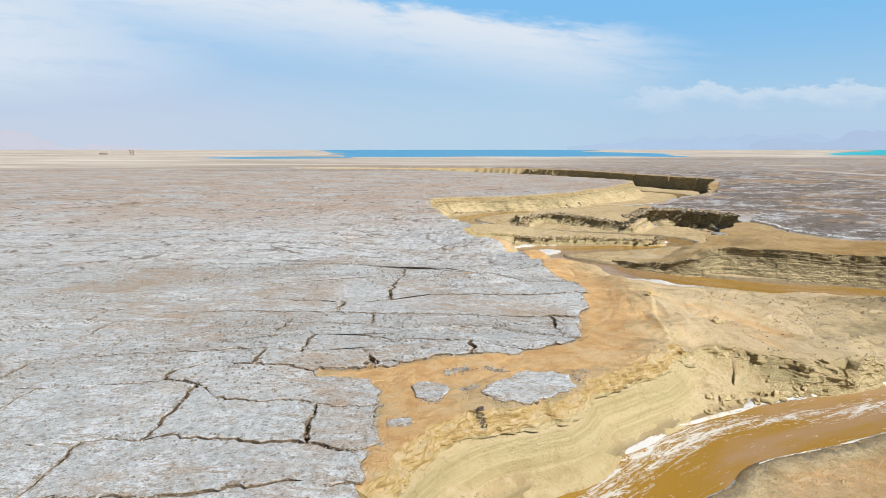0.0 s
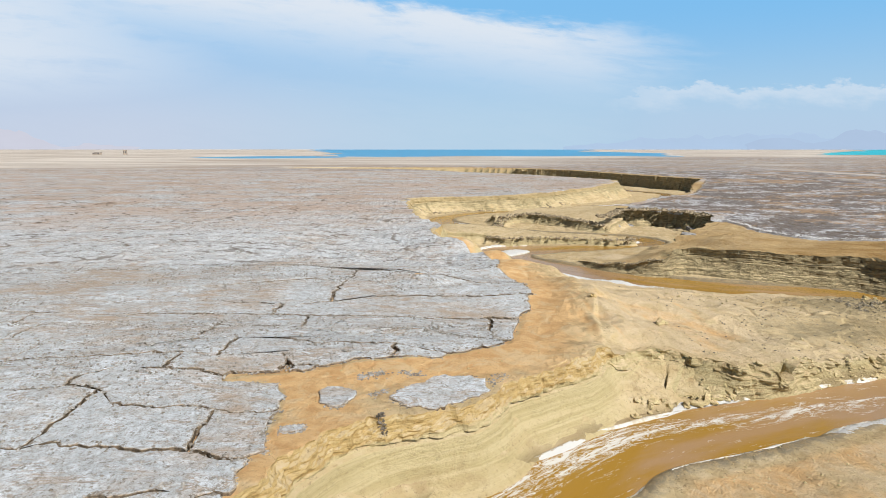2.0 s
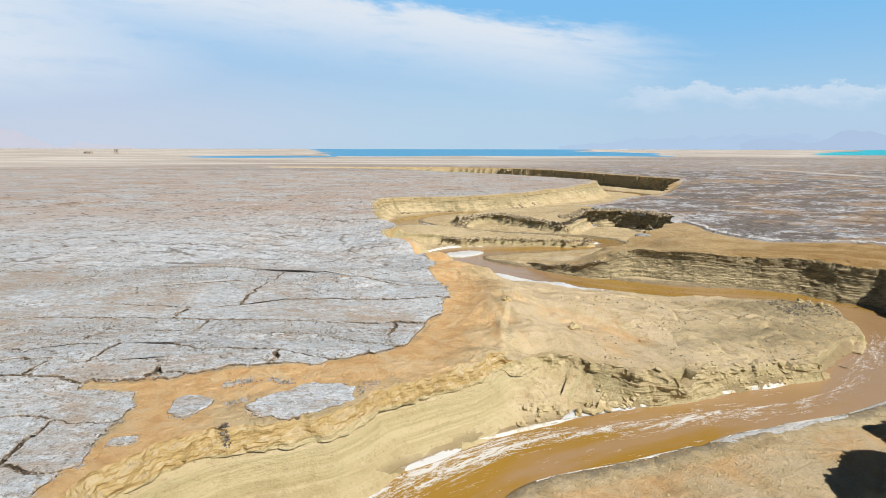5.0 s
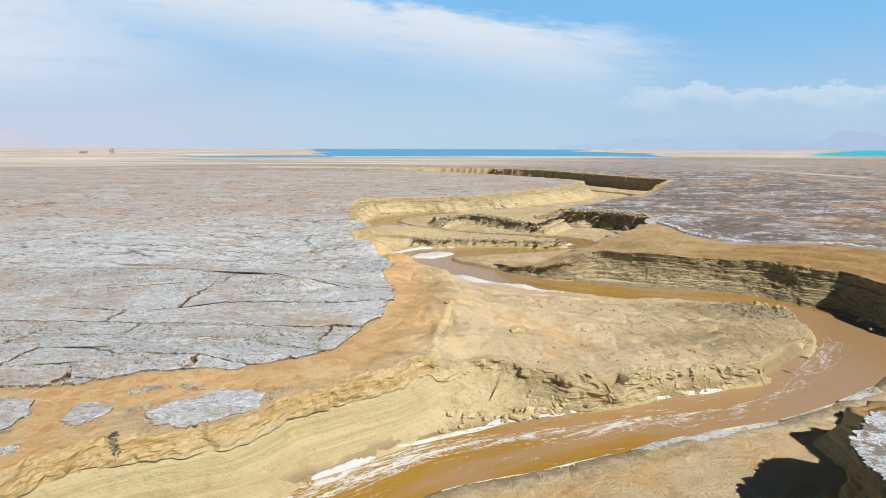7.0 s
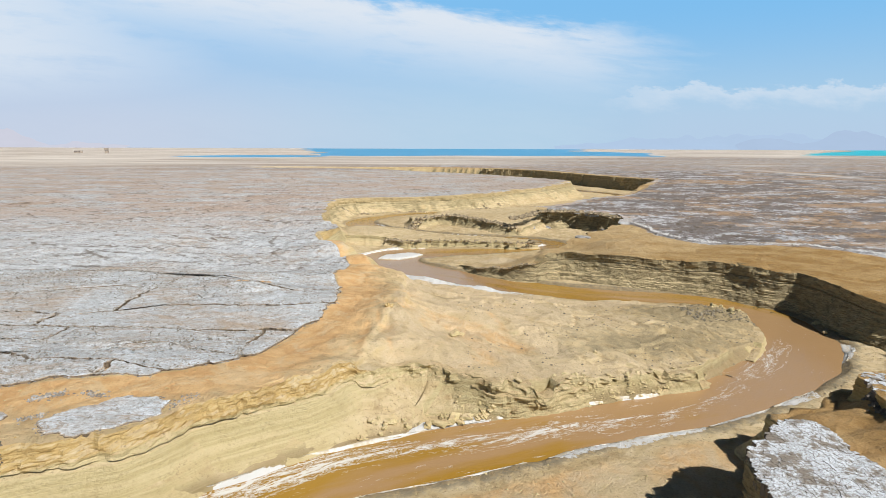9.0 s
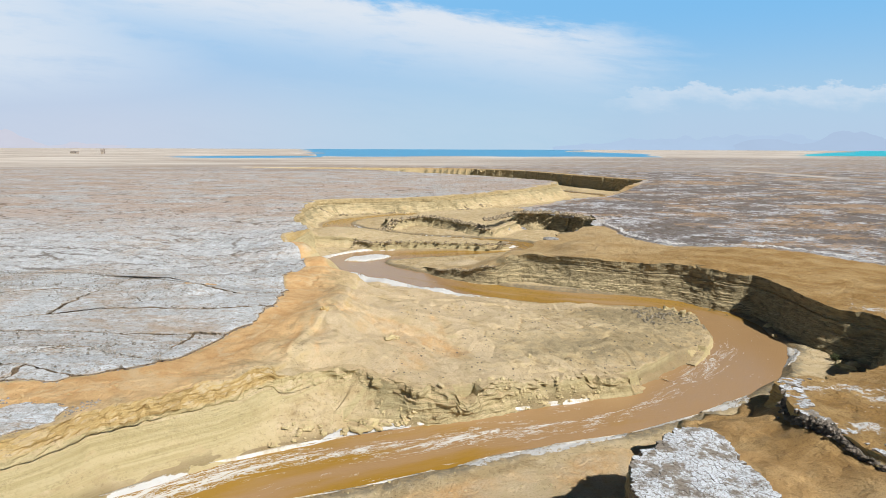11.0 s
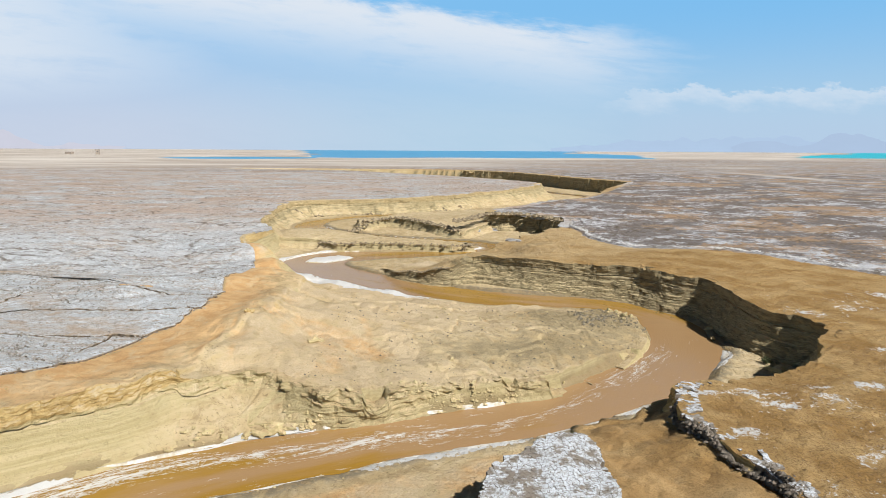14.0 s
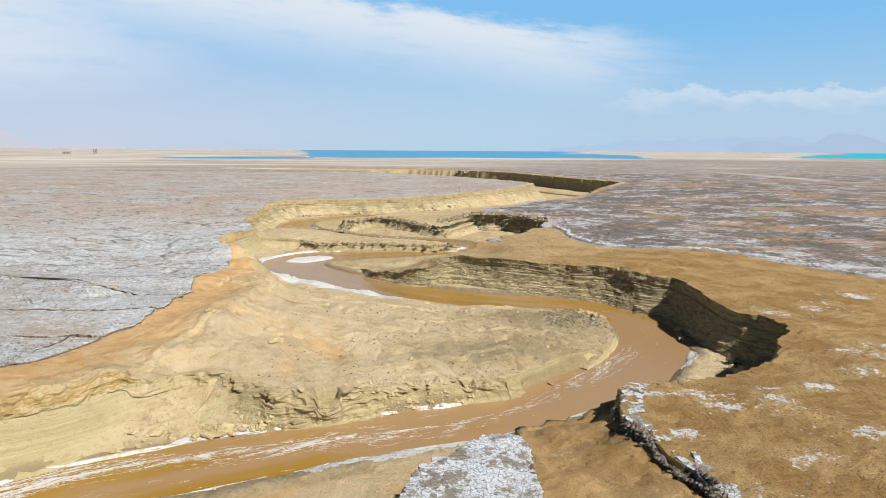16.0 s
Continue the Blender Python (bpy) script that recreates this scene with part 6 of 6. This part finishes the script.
def ridge(name, x0, x1, y, low, high, seed, mat, label):
    """A far range of hills as one sheet with a worn skyline and some depth."""
    xs = np.linspace(x0, x1, 160)
    t = (xs - x0) / (x1 - x0)
    rise = np.sin(math.pi * np.clip(t, 0, 1)) ** 0.6
    top = low + (high - low) * rise * (0.55 + 0.9 * rough_noise(xs, 0 * xs, 420.0, seed, 5, 0.55))
    rows = [np.stack([xs, 0 * xs + y, 0 * xs - 30], 1), np.stack([xs, 0 * xs + y + 30, top * 0.55], 1), np.stack([xs, 0 * xs + y + 80, top], 1)]
    me = mesh_from(name, np.concatenate(rows), grid_faces(len(xs), 3))
    me.materials.append(mat)
    tagged(new(name, me), label, "hills", kind="structure")


ridge("backdrop_hills", 2450, 5600, 4780, 40, 215, 5, painted_haze_material("east_painted_haze", (0.385, 0.50, 0.675), 1.0), "blue hills beyond the sea with painted haze")
ridge("backdrop_far_hills", 1000, 4200, 4830, 20, 150, 6, painted_haze_material("far_painted_haze", (0.40, 0.53, 0.71), 1.0), "faint far range of hills with painted haze")
ridge("backdrop_escarpment", -4900, -2350, 4700, 20, 230, 9, painted_haze_material("west_painted_haze", (0.555, 0.57, 0.665), 1.0), "pale escarpment faded by painted haze")


def building(x, y, w, d, h, turn):
    base = new("far_building")
    base.matrix_world = pose(x, y, float(height_at(x, y)[0]), 0, 0, turn)
    tagged(base, "small tan block building standing far out on the flat", "building", "far buildings")

    def block(name, sx, sy, sz, at, mat):
        bm = bmesh.new()
        bmesh.ops.create_cube(bm, size=1.0, matrix=Matrix.Translation(at) @ Matrix.Diagonal((sx, sy, sz, 1)))
        bmesh.ops.bevel(bm, geom=bm.edges[:], offset=0.08, segments=1, affect="EDGES")
        me = bpy.data.meshes.new(name)
        bm.to_mesh(me)
        bm.free()
        me.materials.append(mat)
        new(name, me).parent = base
    block("wall", w, d, h, (0, 0, h / 2), WALL)
    block("roof", w + 0.6, d + 0.6, 0.5, (0, 0, h + 0.25), ROOF)
    for k in (-0.28, 0.28):
        block("window", w * 0.18, 0.3, h * 0.3, (k * w, -d / 2 - 0.1, h * 0.6), DARK)


WALL, ROOF, DARK = plain_material("tan_wall", (0.30, 0.25, 0.20), (0.38, 0.32, 0.26), 0.5), plain_material("grey_roof", (0.2, 0.18, 0.16), (0.3, 0.27, 0.24), 0.5), plain_material("dark_glass", (0.03, 0.03, 0.035), (0.05, 0.05, 0.06), 0.5, 0.3)
building(-845, 1640, 8, 8, 13, 10)
building(-925, 1650, 16, 9, 6, -8)
building(-960, 1700, 12, 9, 5, 5)
